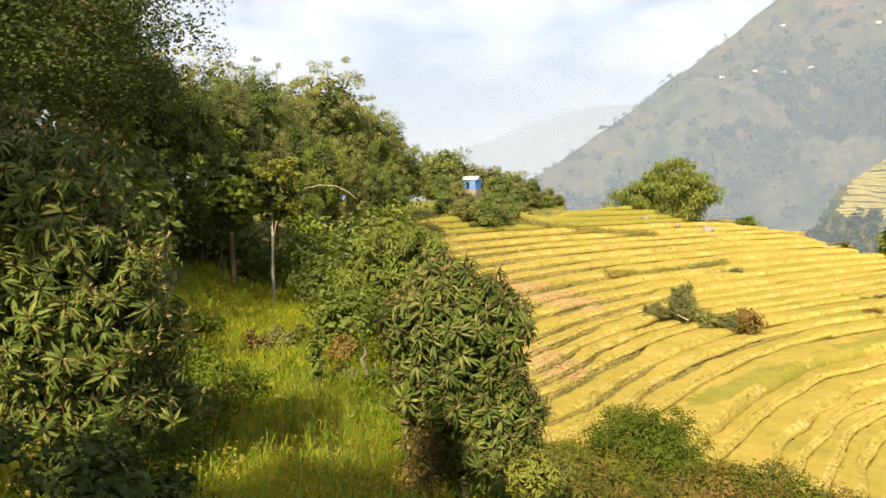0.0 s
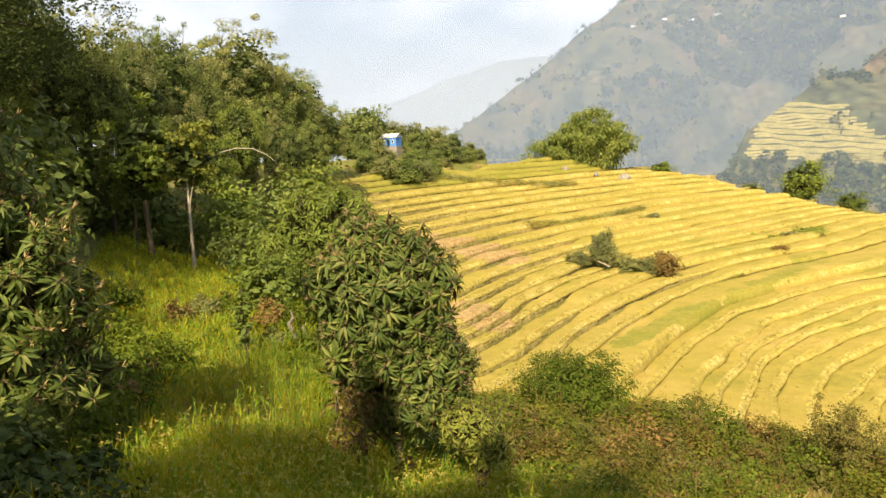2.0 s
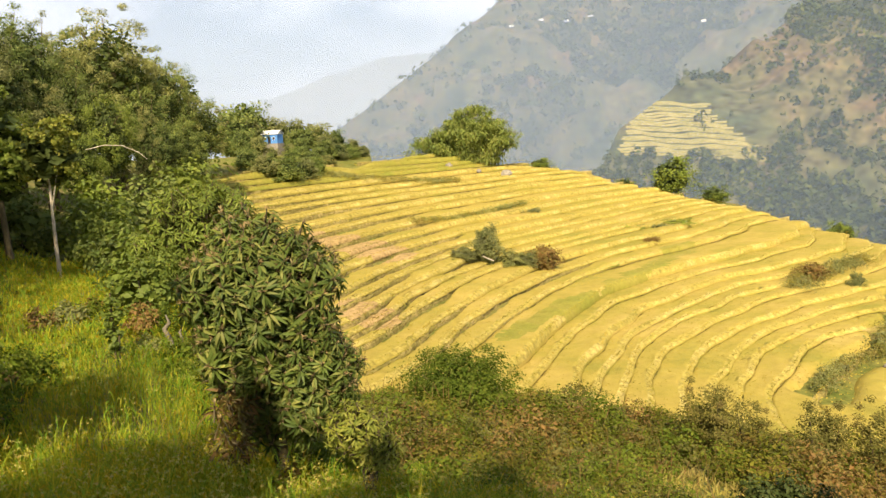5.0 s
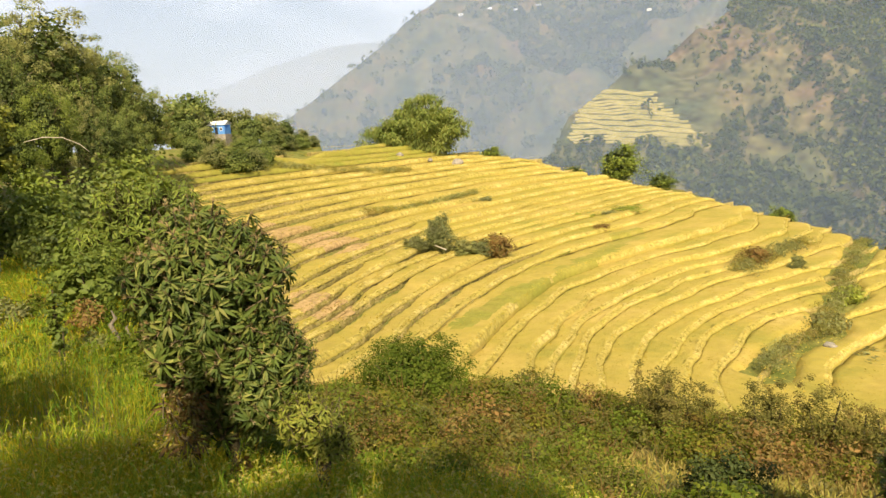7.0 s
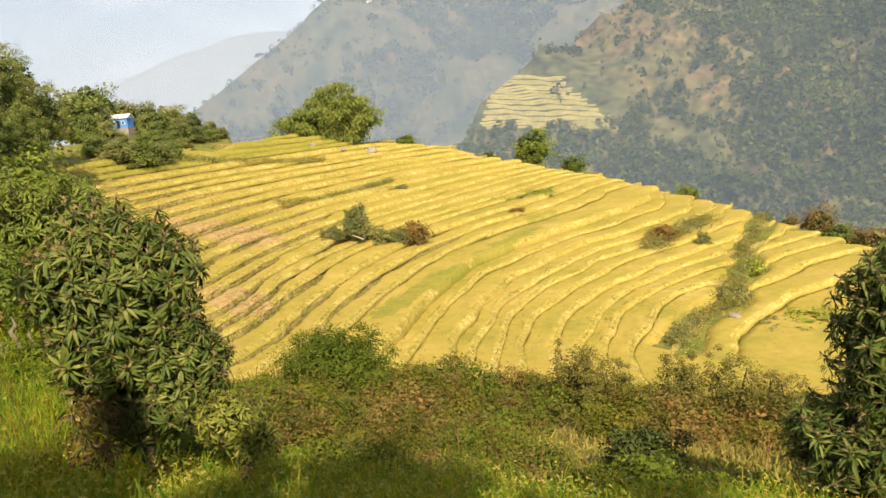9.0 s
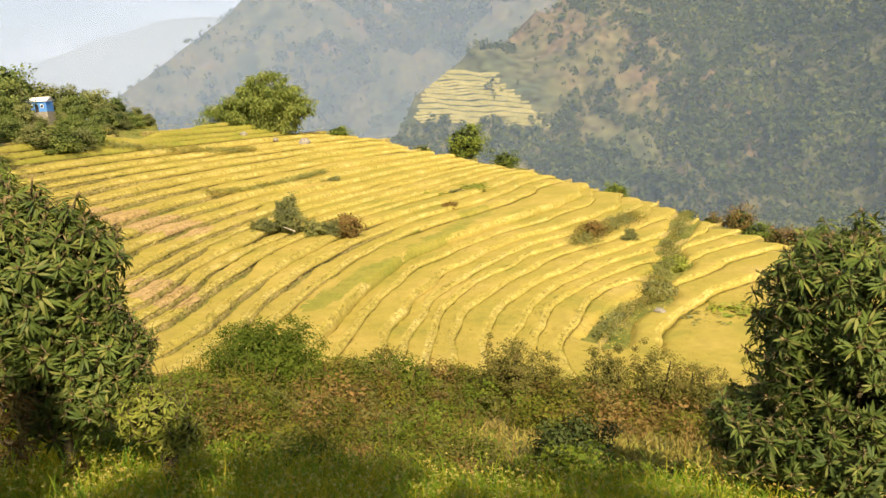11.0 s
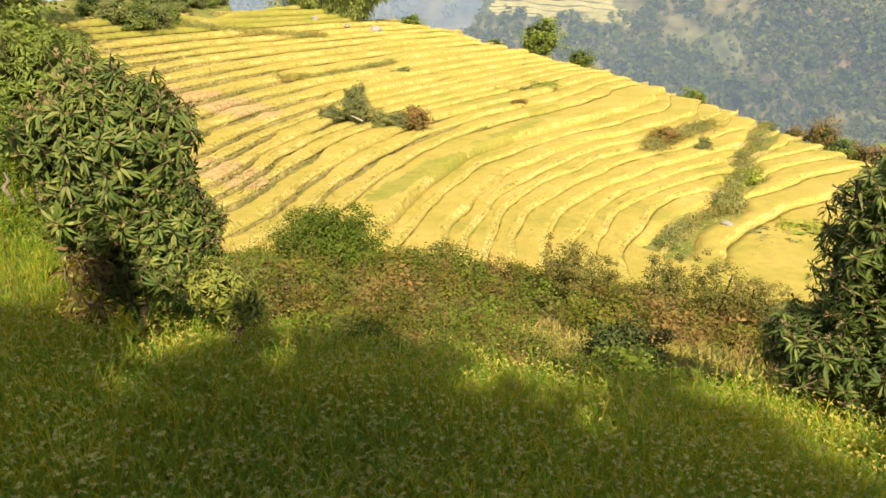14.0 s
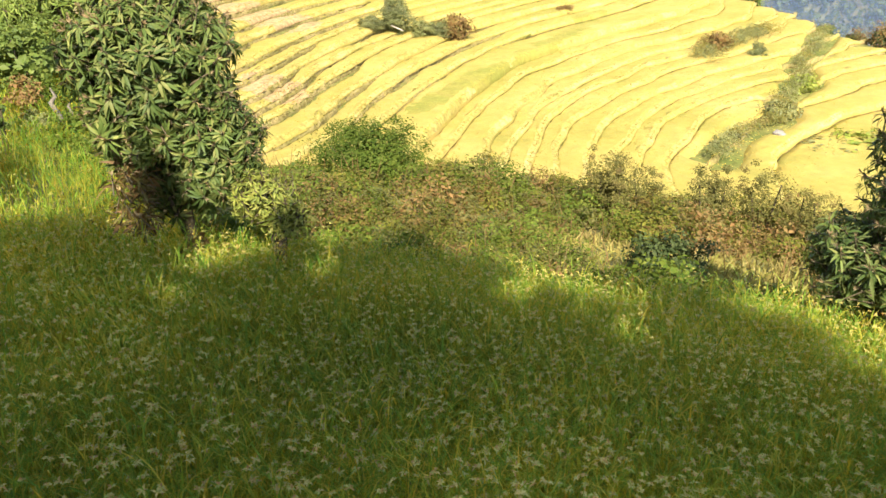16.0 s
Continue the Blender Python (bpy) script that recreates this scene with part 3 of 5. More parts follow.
            pz = z - f * steps[max(0, k - 1)] * 0.55
            way = np.stack([0.6 * rng.normal(size=count) + 0.3, 0.6 * rng.normal(size=count) - 0.3, np.ones(count)], -1)
            bl = blades(np.stack([px, py, pz], -1), way, rng.normal(size=(count, 3)), 0.12 + 0.2 * rng.random(count), 0.06, 0.4, 1)
            tagged(part("bank_weed", mesh_of("bank_weed", *bl, M_BANK_GRASS), t, "olive and straw-coloured weeds"), kind="stuff")


build_terraces()


# ---- trees and shrubs ----
def bent(a, b, bow, n=5):
    a, b = np.asarray(a, float), np.asarray(b, float)
    t = np.linspace(0, 1, n)[:, None]
    return a + (b - a) * t + np.asarray(bow, float) * np.sin(np.pi * t)


def crown_points(count, shape, clumps, clump_size, hollow=0.55):
    """Leaf places in ragged clumps that fill an egg-shaped crown. shape: half-widths; returns points about the crown's centre."""
    c = unit(rng.normal(size=(clumps, 3))) * (hollow + (1 - hollow) * rng.random((clumps, 1)) ** 0.6)
    c *= 1 + np.clip(0.14 * rng.normal(size=(clumps, 1)), -0.25, 0.2)
    c[:, 2] = np.where(c[:, 2] < -0.55, c[:, 2] * 0.7, c[:, 2])
    size = clump_size * (0.6 + 0.8 * rng.random(clumps))
    k = rng.integers(0, clumps, count)
    p = unit(rng.normal(size=(count, 3))) * rng.random((count, 1)) ** 0.45
    p[:, 2] *= 0.75
    return c[k] * shape + p * size[k][:, None], c * shape, p + 0.5 * c[k]


def broadleaf(name, height, spread, leaf, leaf_size, count, label, category="tree", bark=None, bare=0.35, clumps=34, limbs=7, group="", slim=1.0, clump=0.36, heart=M_LEAF_DARK_SHADED, upright=False, core=2.6):
    """A leafy tree at the origin: trunk, limbs and a crown of small leaves."""
    bark = bark or M_BARK
    t = thing(name, pose(0, 0, 0), label, category, group)
    top = height * (0.5 + 0.5 * bare)
    lean = rng.normal(size=2) * height * (0.0 if upright else 0.03)
    half = np.array([spread, spread, height * (1 - bare) * 0.5])
    mid = np.array([lean[0], lean[1], height - half[2]])
    rad = height * 0.018 * slim
    trunk = bent((0, 0, -0.4), mid + [0, 0, half[2] * 0.3], (lean[0] * 0.5, -lean[1] * 0.7, 0), 8)
    part("trunk", mesh_of("trunk", *tube(trunk, np.linspace(rad * 1.35, rad * 0.35, 8), 8), bark, True), t)
    p, c, out = crown_points(count, half, clumps, spread * clump)
    for q in c[:limbs]:
        s = trunk[int(rng.integers(3, 7))]
        part("limb", mesh_of("limb", *tube(bent(s, mid + q * 0.92, (0, 0, 0.1 * spread), 5), np.linspace(rad * 0.5, rad * 0.1, 5), 5), bark, True), t)
    size = leaf_size * (0.7 + 0.6 * rng.random(count))
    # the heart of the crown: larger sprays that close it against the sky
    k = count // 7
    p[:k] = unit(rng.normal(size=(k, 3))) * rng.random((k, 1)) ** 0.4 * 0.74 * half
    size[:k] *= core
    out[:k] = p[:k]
    # slot 1: darker leaf colour stands in for shade inside the crown
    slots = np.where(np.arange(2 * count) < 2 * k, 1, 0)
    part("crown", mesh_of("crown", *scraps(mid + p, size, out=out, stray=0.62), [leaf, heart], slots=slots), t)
    return t


def bush(name, height, spread, leaf, leaf_size, count, label, category="bush", clumps=18, group="", clump=0.42):
    """A low leafy bush: a few stems and a ragged dome of leaves."""
    t = thing(name, pose(0, 0, 0), label, category, group)
    half = np.array([spread, spread, height * 0.55])
    p, c, out = crown_points(count, half, clumps, spread * clump, 0.4)
    mid = np.array([0, 0, height * 0.5])
    for q in c[:5]:
        part("stem", mesh_of("stem", *tube(bent((q[0] * 0.1, q[1] * 0.1, -0.15), mid + q * 0.8, (0, 0, 0.05), 4), np.linspace(0.022, 0.008, 4) * max(0.6, height), 5), M_BARK, True), t)
    q = mid + p
    q[:, 2] = np.abs(q[:, 2])
    size = leaf_size * (0.7 + 0.6 * rng.random(count))
    k = count // 8
    q[:k] = mid + unit(rng.normal(size=(k, 3))) * rng.random((k, 1)) ** 0.4 * 0.75 * half
    q[:k, 2] = np.abs(q[:k, 2])
    size[:k] *= 1.9
    out[:k] = q[:k] - mid
    part("foliage", mesh_of("foliage", *scraps(q, size, out=out + [0, 0, 0.3]), leaf), t)
    return t


def on_ground(x, y, turn=0.0, scale=1.0, sink=0.05, tall=1.0):
    z = float(ground_height(x, y)) - sink
    return pose(x, y, z, 0, 0, turn) @ Matrix.Diagonal((scale, scale, scale * tall, 1))


def place(ob, x, y, turn=0.0, scale=1.0, sink=0.05, tall=1.0):
    ob.matrix_basis = on_ground(x, y, turn, scale, sink, tall)
    return ob


def again(ob, x, y, turn=0.0, scale=1.0, sink=0.05, tall=1.0):
    keep = ob.matrix_basis.copy()
    ob.matrix_basis = Matrix.Identity(4)
    made = copy_thing(ob, on_ground(x, y, turn, 1.0, sink))
    ob.matrix_basis = keep
    made.scale = (scale, scale, scale * tall)
    return made


# rosettes of large leaves, shared by the big-leaved trees
def rosette(seed, leaves, length, leaf=M_LOQUAT, shoot_mat=M_BUD):
    g = np.random.default_rng(seed)
    ang = np.arange(leaves) * 2.4 + g.random()
    rise = g.uniform(-0.5, 0.7, leaves)
    way = np.stack([np.cos(ang), np.sin(ang), rise], -1)
    side = np.stack([-np.sin(ang), np.cos(ang), 0.3 * g.normal(size=leaves)], -1)
    size = length * g.uniform(0.7, 1.12, leaves)
    way = way + 0.26 * g.normal(size=way.shape)
    v, f = blades(way * 0.015 - np.stack([0 * ang, 0 * ang, 0.07 * g.random(leaves)], -1), way, side, size, size * 0.215, g.uniform(0.1, 0.75, leaves), 2)
    shoot = np.stack([0.4 * g.normal(size=5), 0.4 * g.normal(size=5), np.ones(5)], -1)
    v2, f2 = blades(np.zeros((5, 3)), shoot, g.normal(size=(5, 3)), length * 0.5, length * 0.09, 0.15, 1)
    stem, f3 = tube(np.array([[0, 0, -0.16], [0, 0, -0.07], [0, 0, 0.02]]), np.array([0.008, 0.007, 0.006]), 4)
    f3 = np.concatenate([f3[:, [0, 1, 2]], f3[:, [0, 2, 3]]])
    V, F = merge([(v, f), (v2, f2), (stem, f3)])
    slots = np.concatenate([np.zeros(len(f)), np.ones(len(f2)), np.full(len(f3), 2)])
    return mesh_of("leaf_rosette", V, F, [leaf, shoot_mat, M_BARK], False, slots)


ROSETTES = [rosette(30 + k, 15 + k % 5, 0.145) for k in range(6)]
ROSETTES_DRY = [rosette(70 + k, 9, 0.15, M_LEAF_RED, M_BUD) for k in range(3)]
ROSETTES_YOUNG = [rosette(90 + k, 11 + k % 3, 0.10, M_LEAF_YOUNG, M_LEAF_LIME) for k in range(6)]
ROSETTES_GREEN = [rosette(50 + k, 16 + k % 5, 0.135, M_LEAF_GREEN, M_LEAF_LIME) for k in range(6)]


def big_leaf_tree(m, lobes, count, trunk_to, label, seed, sprays=ROSETTES, group="big-leaved fruit trees", low=-0.92, dry=None, name="loquat_tree", category="tree", stem=0.085):
    """A small tree whose twigs end in rosettes of long leathery leaves; lobes: middle and half-widths of each swelling of the crown."""
    g = np.random.default_rng(seed)
    t = thing(name, m, label, category, group)
    mids, halves = np.array([a for a, b in lobes], float), np.array([b for a, b in lobes], float)
    trunk = bent((0, 0, -0.3), trunk_to, (0.05, 0.04, 0), 6)
    part("trunk", mesh_of("trunk", *tube(trunk, np.linspace(stem, stem * 0.4, 6), 9), M_BARK, True), t)
    share = np.prod(halves, axis=1) ** (2 / 3)
    tips, outs, deep = [], [], []
    while len(tips) < count:
        b = int(g.choice(len(lobes), p=share / share.sum()))
        d = unit(g.normal(size=3))
        lump = 1 + 0.07 * math.sin(6 * d[0] + seed) + 0.08 * math.sin(7 * d[2] + 2 * seed) + 0.06 * math.sin(8 * d[1]) + 0.04 * g.normal()
        f = 0.62 + 0.38 * g.random() ** 0.5
        p = mids[b] + d * halves[b] * lump * f
        others = [np.linalg.norm((p - mids[c]) / halves[c]) for c in range(len(lobes)) if c != b]
        if d[2] > low and (not others or min(others) > 0.75):
            tips.append(p)
            outs.append(d / halves[b])
            deep.append(f)
    tips, outs = np.array(tips), np.array(outs)
    order = np.argsort(-np.array(deep))
    hubs = np.concatenate([mids[b] + unit(g.normal(size=(7, 3))) * halves[b] * 0.45 for b in range(len(lobes))])
    for h in hubs:
        s = trunk[int(g.integers(2, 6))]
        part("limb", mesh_of("limb", *tube(bent(s, h, (0, 0, 0.06), 5), np.linspace(0.03, 0.012, 5), 6), M_BARK, True), t)
    twigs = []
    for p in tips:
        h = hubs[int(np.argmin(np.linalg.norm(hubs - p, axis=1)))]
        twigs.append(tube(bent(h, p, (0, 0, -0.04), 4), np.linspace(0.006, 0.004, 4), 4))
    tagged(part("twig_mass", mesh_of("twig_mass", *merge(twigs), M_BARK, True), t), kind="stuff")
    rest = []
    for rank, k in enumerate(order):
        out = unit(unit(outs[k]) + np.array([0, 0, 0.5]) + 0.28 * g.normal(size=3))
        turn = Vector(out).to_track_quat("Z", "Y").to_matrix().to_4x4() @ pose(0, 0, 0, 0, 0, g.uniform(0, 360))
        mm = Matrix.Translation(Vector(tips[k])) @ turn @ Matrix.Scale(g.uniform(0.65, 1.1), 4)
        if rank < 300:
            part("leaf_rosette", sprays[int(g.integers(0, 6))], t).matrix_basis = mm
        else:
            rest.append(mm)
    if rest:
        chunks, slots = [], []
        src = sprays[0]
        co = np.empty(len(src.vertices) * 3, dtype=np.float32)
        src.vertices.foreach_get("co", co)
        co = co.reshape(-1, 3)
        tri = np.array([tuple(q.vertices) for q in src.polygons])
        sl = np.array([q.material_index for q in src.polygons])
        for mm in rest:
            a = np.array(mm)
            chunks.append((co @ a[:3, :3].T + a[:3, 3], tri))
            slots.append(sl)
        inner = part("inner_leaves", mesh_of("inner_leaves", *merge(chunks), list(src.materials), False, np.concatenate(slots)), t)
        tagged(inner, kind="stuff")
    if dry:
        for k in range(dry[2]):
            p = np.asarray(dry[0]) + unit(g.normal(size=3)) * np.asarray(dry[1]) * g.random() ** 0.5
            mm = Matrix.Translation(Vector(p)) @ pose(0, 0, 0, g.uniform(-70, 70), g.uniform(-70, 70), g.uniform(0, 360)) @ Matrix.Scale(g.uniform(0.6, 1.0), 4)
            part("dry_rosette", ROSETTES_DRY[k % 3], t, "withered rust-brown leaves").matrix_basis = mm
    return t


def ray_spot(heading, distance):
    return distance * math.sin(radians(heading)), distance * math.cos(radians(heading))


def stand(x, y, sink=0.0):
    return pose(x, y, float(ground_height(x, y)) - sink)


# the big-leaved trees round the millet field
big_leaf_tree(stand(0.10, 7.1), [((-0.02, 0.0, 2.27), (0.70, 0.68, 0.74)), ((0.36, -0.05, 1.5), (0.48, 0.48, 0.5)), ((-0.22, 0.05, 1.72), (0.38, 0.38, 0.34)), ((0.08, 0.2, 1.2), (0.42, 0.36, 0.36))], 1350, (0.05, 0, 1.7), "small fruit tree with long leathery leaves in dense rosettes", 3, dry=((-0.32, -0.2, 1.22), (0.2, 0.15, 0.42), 46))
big_leaf_tree(stand(6.35, 4.15), [((0.05, 0.0, 2.1), (0.88, 0.88, 1.1)), ((-0.1, 0.06, 1.22), (1.1, 1.1, 0.48))], 1500, (0.1, 0, 1.8), "leathery-leaved fruit tree, shaded below, at the millet's edge", 5)
big_leaf_tree(stand(-3.35, 6.1), [((-0.1, 0.0, 2.15), (0.95, 0.95, 1.15)), ((0.3, 0.0, 1.65), (0.9, 0.88, 0.92)), ((0.32, 0.1, 0.95), (0.88, 0.85, 0.6))], 1700, (0.1, 0, 1.8), "tall leathery-leaved fruit tree with rusty new shoots", 8, dry=((0.0, -0.5, 0.85), (0.6, 0.25, 0.3), 60))
big_leaf_tree(stand(-0.95, 18.2) @ Matrix.Scale(1.5, 4), [((0.0, 0.0, 1.25), (0.85, 0.85, 0.72)), ((-0.55, -0.2, 0.85), (0.5, 0.5, 0.55))], 620, (0.1, 0, 1.3), "spreading fruit tree with drooping bright green leaves beyond the millet", 11, ROSETTES_GREEN)

# ---- forest on the slope ----
FOREST = [
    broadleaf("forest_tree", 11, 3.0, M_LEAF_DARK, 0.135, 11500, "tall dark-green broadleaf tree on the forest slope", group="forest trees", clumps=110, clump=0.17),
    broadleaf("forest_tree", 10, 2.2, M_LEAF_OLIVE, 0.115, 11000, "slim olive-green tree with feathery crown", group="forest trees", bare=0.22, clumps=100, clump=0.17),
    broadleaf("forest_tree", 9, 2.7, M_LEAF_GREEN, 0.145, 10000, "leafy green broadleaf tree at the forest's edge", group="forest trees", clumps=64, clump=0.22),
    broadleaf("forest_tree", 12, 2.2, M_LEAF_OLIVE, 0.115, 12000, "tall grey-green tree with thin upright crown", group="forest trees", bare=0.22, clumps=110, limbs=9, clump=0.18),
    broadleaf("forest_tree", 10, 3.4, M_LEAF_DARK_SHADED, 0.088, 26000, "large dark tree with overhanging leafy branches", group="forest trees", bare=0.25, clumps=110, limbs=14, clump=0.19, core=1.7),
]
TALL = (11, 10, 9, 12, 10)
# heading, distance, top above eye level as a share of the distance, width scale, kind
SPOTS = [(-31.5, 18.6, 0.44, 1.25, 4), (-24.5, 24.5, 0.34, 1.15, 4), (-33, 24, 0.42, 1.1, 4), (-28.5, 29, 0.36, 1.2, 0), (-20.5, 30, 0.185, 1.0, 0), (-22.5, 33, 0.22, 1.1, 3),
         (-17.5, 29, 0.13, 0.8, 0), (-16, 37, 0.165, 1.0, 1), (-14.0, 41, 0.160, 1.0, 0), (-12.2, 46, 0.168, 1.0, 3), (-10.4, 50, 0.160, 1.05, 1),
         (-8.6, 52, 0.165, 1.05, 3), (-7.0, 55, 0.150, 1.1, 3), (-5.6, 58, 0.125, 1.2, 0), (-4.2, 62, 0.105, 1.2, 3), (-3.2, 66, 0.085, 1.1, 0),
         (-9.0, 38, 0.075, 0.8, 2), (-6.8, 42, 0.06, 0.8, 1), (-5.2, 46, 0.05, 0.8, 0), (-4.0, 50, 0.045, 0.8, 0), (-14.6, 31, 0.075, 0.75, 2),
         (-18.5, 36, 0.13, 0.9, 0), (-25, 34, 0.25, 1.2, 0), (-11, 35, 0.05, 0.75, 2), (-3.4, 58, 0.03, 0.8, 0), (-15, 50, 0.165, 1.3, 0),
         (-19, 42, 0.185, 1.2, 1), (-17, 46, 0.172, 1.2, 3), (-13, 56, 0.160, 1.3, 3), (-10, 62, 0.145, 1.4, 0), (-8, 64, 0.140, 1.4, 1), (-6, 68, 0.118, 1.4, 3), (-4.6, 72, 0.098, 1.4, 0),
         (-2.6, 74, 0.068, 1.1, 1), (-12.5, 38, 0.09, 0.9, 1), (-10.5, 41, 0.10, 0.9, 0), (-8, 46, 0.09, 0.9, 3), (-6.2, 50, 0.08, 0.9, 0), (-16.2, 27.5, 0.05, 0.6, 2), (-20.5, 38, 0.13, 1.3, 0), (-22.5, 42, 0.17, 1.4, 0), (-18.8, 46, 0.15, 1.3, 0), (-25, 40, 0.2, 1.4, 0)]
used = set()
for n, (h, d, el, wide, kind) in enumerate(SPOTS):
    x, y = ray_spot(h, d)
    el, wide = el * (1 + 0.13 * math.sin(n * 2.4)), wide * (0.86 + 0.14 * math.cos(n * 1.7))
    f = (el * d - float(ground_height(x, y))) / TALL[kind]
    (again if kind in used else place)(FOREST[kind], x, y, n * 67, f * wide, 0.1, 1 / wide)
    used.add(kind)

# slender pale-stemmed tree, and the bushes round it
x, y = ray_spot(-12.5, 25)
place(broadleaf("slender_tree", 4.9, 0.95, M_LEAF_YOUNG, 0.14, 2800, "slender young tree with pale bare stem", bark=M_BARK_PALE, bare=0.5, clumps=36, limbs=2, slim=0.6, clump=0.26), x, y)
x, y = ray_spot(-15.2, 26)
place(broadleaf("young_tree", 5.2, 1.1, M_LEAF_GREEN, 0.2, 1600, "young broad-leaved tree, bright green", bare=0.3, clumps=18), x, y)

MID = [
    bush("edge_bush", 2.4, 1.3, M_LEAF_GREEN, 0.17, 1700, "dense green bush at the meadow's edge", group="edge bushes"),
    bush("edge_bush", 2.0, 1.2, M_LEAF_DARK, 0.16, 1600, "dark-green bush under the forest", group="edge bushes"),
    bush("edge_bush", 1.6, 1.0, M_LEAF_OLIVE, 0.14, 1400, "olive-green bush with dry twigs", group="edge bushes"),
]
EDGE = [(-7.4, 16.5, 0.62, 0), (-6.9, 18.5, 0.8, 0), (-9.0, 26, 0.9, 0), (-8.5, 24, 0.8, 1), (-12.7, 16.5, 0.45, 2), (-13.6, 29.5, 1.0, 1), (-11, 28.5, 1.0, 1), (-9.6, 29, 1.2, 0), (-16, 30, 1.2, 1),
        (-18, 30, 1.3, 1), (-20, 29, 1.5, 1), (-24, 24, 1.6, 1), (-7.6, 31, 1.4, 1), (-5.8, 33, 1.4, 1), (-7.8, 13.4, 0.3, 2), (-27, 9.5, 0.6, 1), (-30, 10.5, 1.0, 1), (-33, 9, 1.0, 1), (-3.6, 40, 1.5, 1),
        (-2.6, 48, 1.6, 1), (-4.6, 36, 1.5, 0), (-27, 17, 1.7, 1), (-29, 21, 2.0, 1), (-26, 24, 2.0, 1), (-22, 28, 2.0, 1), (-32, 15, 1.8, 1), (-19.5, 10.0, 0.3, 1), (-18.2, 11.5, 0.32, 1), (-17.0, 13.0, 0.3, 2)]
seen = set()
for n, (h, d, s, k) in enumerate(EDGE):
    x, y = ray_spot(h, d)
    if k not in seen:
        seen.add(k)
        place(MID[k], x, y, n * 71, s)
    else:
        again(MID[k], x, y, n * 71, s)

# near bushes
big_leaf_tree(stand(0.84, 6.45), [((-0.04, 0.0, 1.2), (0.30, 0.30, 0.24)), ((0.10, -0.04, 1.02), (0.20, 0.20, 0.16))], 170, (0.02, 0, 1.05), "small yellow-green bush beside the fruit tree", 21, ROSETTES_YOUNG, "", -0.95, None, "yellow_green_bush", "bush", 0.025)
# broad-leaved and shaded bush: shade is put into the leaf colour
place(bush("broad_leaved_bush", 1.1, 0.62, M_LEAF_DARK_SHADED, 0.068, 5600, "broad-leaved bush in deep shade", clumps=24), -2.3, 4.7)
place(bush("shaded_bush", 1.15, 0.36, M_LEAF_DARK_SHADED, 0.08, 1800, "dark bush in the shade of the fruit tree", clumps=18), 4.55, 2.65)
place(bush("dark_bush", 0.85, 0.55, M_LEAF_DARK_SHADED, 0.065, 3000, "dark rounded bush standing in dry scrub", clumps=24), 6.5, 8.4)
place(bush("round_bush", 1.3, 1.3, M_SCRUB_GREEN, 0.052, 16000, "large rounded green bush in the gully", clumps=150, clump=0.2), 4.2, 16.1)
TWIGGY = bush("twiggy_shrub", 1.7, 0.55, M_SCRUB_OLIVE, 0.045, 3600, "tall twiggy grey-green shrub", clumps=50, group="twiggy shrubs", clump=0.3)
for n, (h, d, top) in enumerate([(33.2, 18.0, 0.297), (33.9, 17.6, 0.312), (35.9, 18.6, 0.322), (40.4, 18.2, 0.314), (41.2, 18.5, 0.324), (44.3, 18.2, 0.308), (46.6, 18.0, 0.332), (48.2, 17.5, 0.336)]):
    x, y = ray_spot(h, d)
    (again if n else place)(TWIGGY, x, y, n * 63, (-(top + 0.012) * d - float(ground_height(x, y))) / 1.75)
LOW = bush("low_bush", 0.7, 0.42, M_SCRUB_GREEN, 0.065, 1500, "low leafy bush at the millet's edge", group="low bushes")
place(LOW, 2.35, 7.1)
for n, (h, d, s) in enumerate([(33, 7.7, 0.8), (38.5, 7.9, 1.1), (42, 7.9, 1.0), (46, 8.2, 0.9), (23, 7.6, 0.8), (27, 8.0, 0.6), (12, 8.0, 0.8), (16, 8.3, 0.9), (8.5, 8.0, 1.0), (6, 8.6, 1.1), (11, 9.0, 0.9), (4.5, 9.2, 1.0), (14, 7.7, 0.7), (19.5, 7.7, 0.9), (4.8, 6.8, 0.8), (12.0, 8.9, 0.9), (14.0, 9.3, 1.0), (17.0, 8.9, 0.9), (7.8, 6.7, 0.8), (11.5, 7.0, 0.9), (15, 7.1, 0.9)]):
    again(LOW, *ray_spot(h, d), n * 77, s)

# the meadow's weeds, a stump, a post wrapped in creeper, a dead branch and a log
for n, (x, y, s) in enumerate([(-3.6, 9.4, 0.9), (-3.9, 10.4, 1.0), (-4.1, 11.6, 1.1), (-3.7, 12.6, 0.8), (-4.4, 13.4, 1.2), (-2.9, 13.9, 0.7), (-4.9, 14.8, 1.2), (-1.2, 13.0, 0.9), (-1.0, 12.0, 0.8), (-0.7, 11.0, 0.8), (-1.6, 15.0, 1.0),
                               (-3.2, 16.8, 1.0), (-5.6, 17.5, 1.2), (-2.6, 15.8, 0.8), (-0.5, 9.7, 0.8), (-0.4, 8.7, 0.7)]):
    again(LOW, x, y, n * 59, s * 0.85)
for n, (x, y, s) in enumerate([(-2.7, 6.5, 1.0), (-2.95, 7.2, 1.2), (-3.0, 7.9, 1.1), (-2.85, 8.5, 0.9), (-3.2, 8.8, 1.3), (-3.05, 9.5, 1.0), (-3.4, 10.1, 1.3), (-3.25, 10.8, 1.1), (-3.55, 11.5, 1.3), (-3.3, 12.1, 1.0), (-3.7, 9.3, 1.3), (-4.0, 8.4, 1.4)]):
    again(LOW, x, y, n * 41, s)
RUST = bush("rusty_weed", 0.8, 0.35, M_LEAF_RED, 0.07, 700, "rust-red weed at the edge of the millet", "weed", group="rusty weeds")
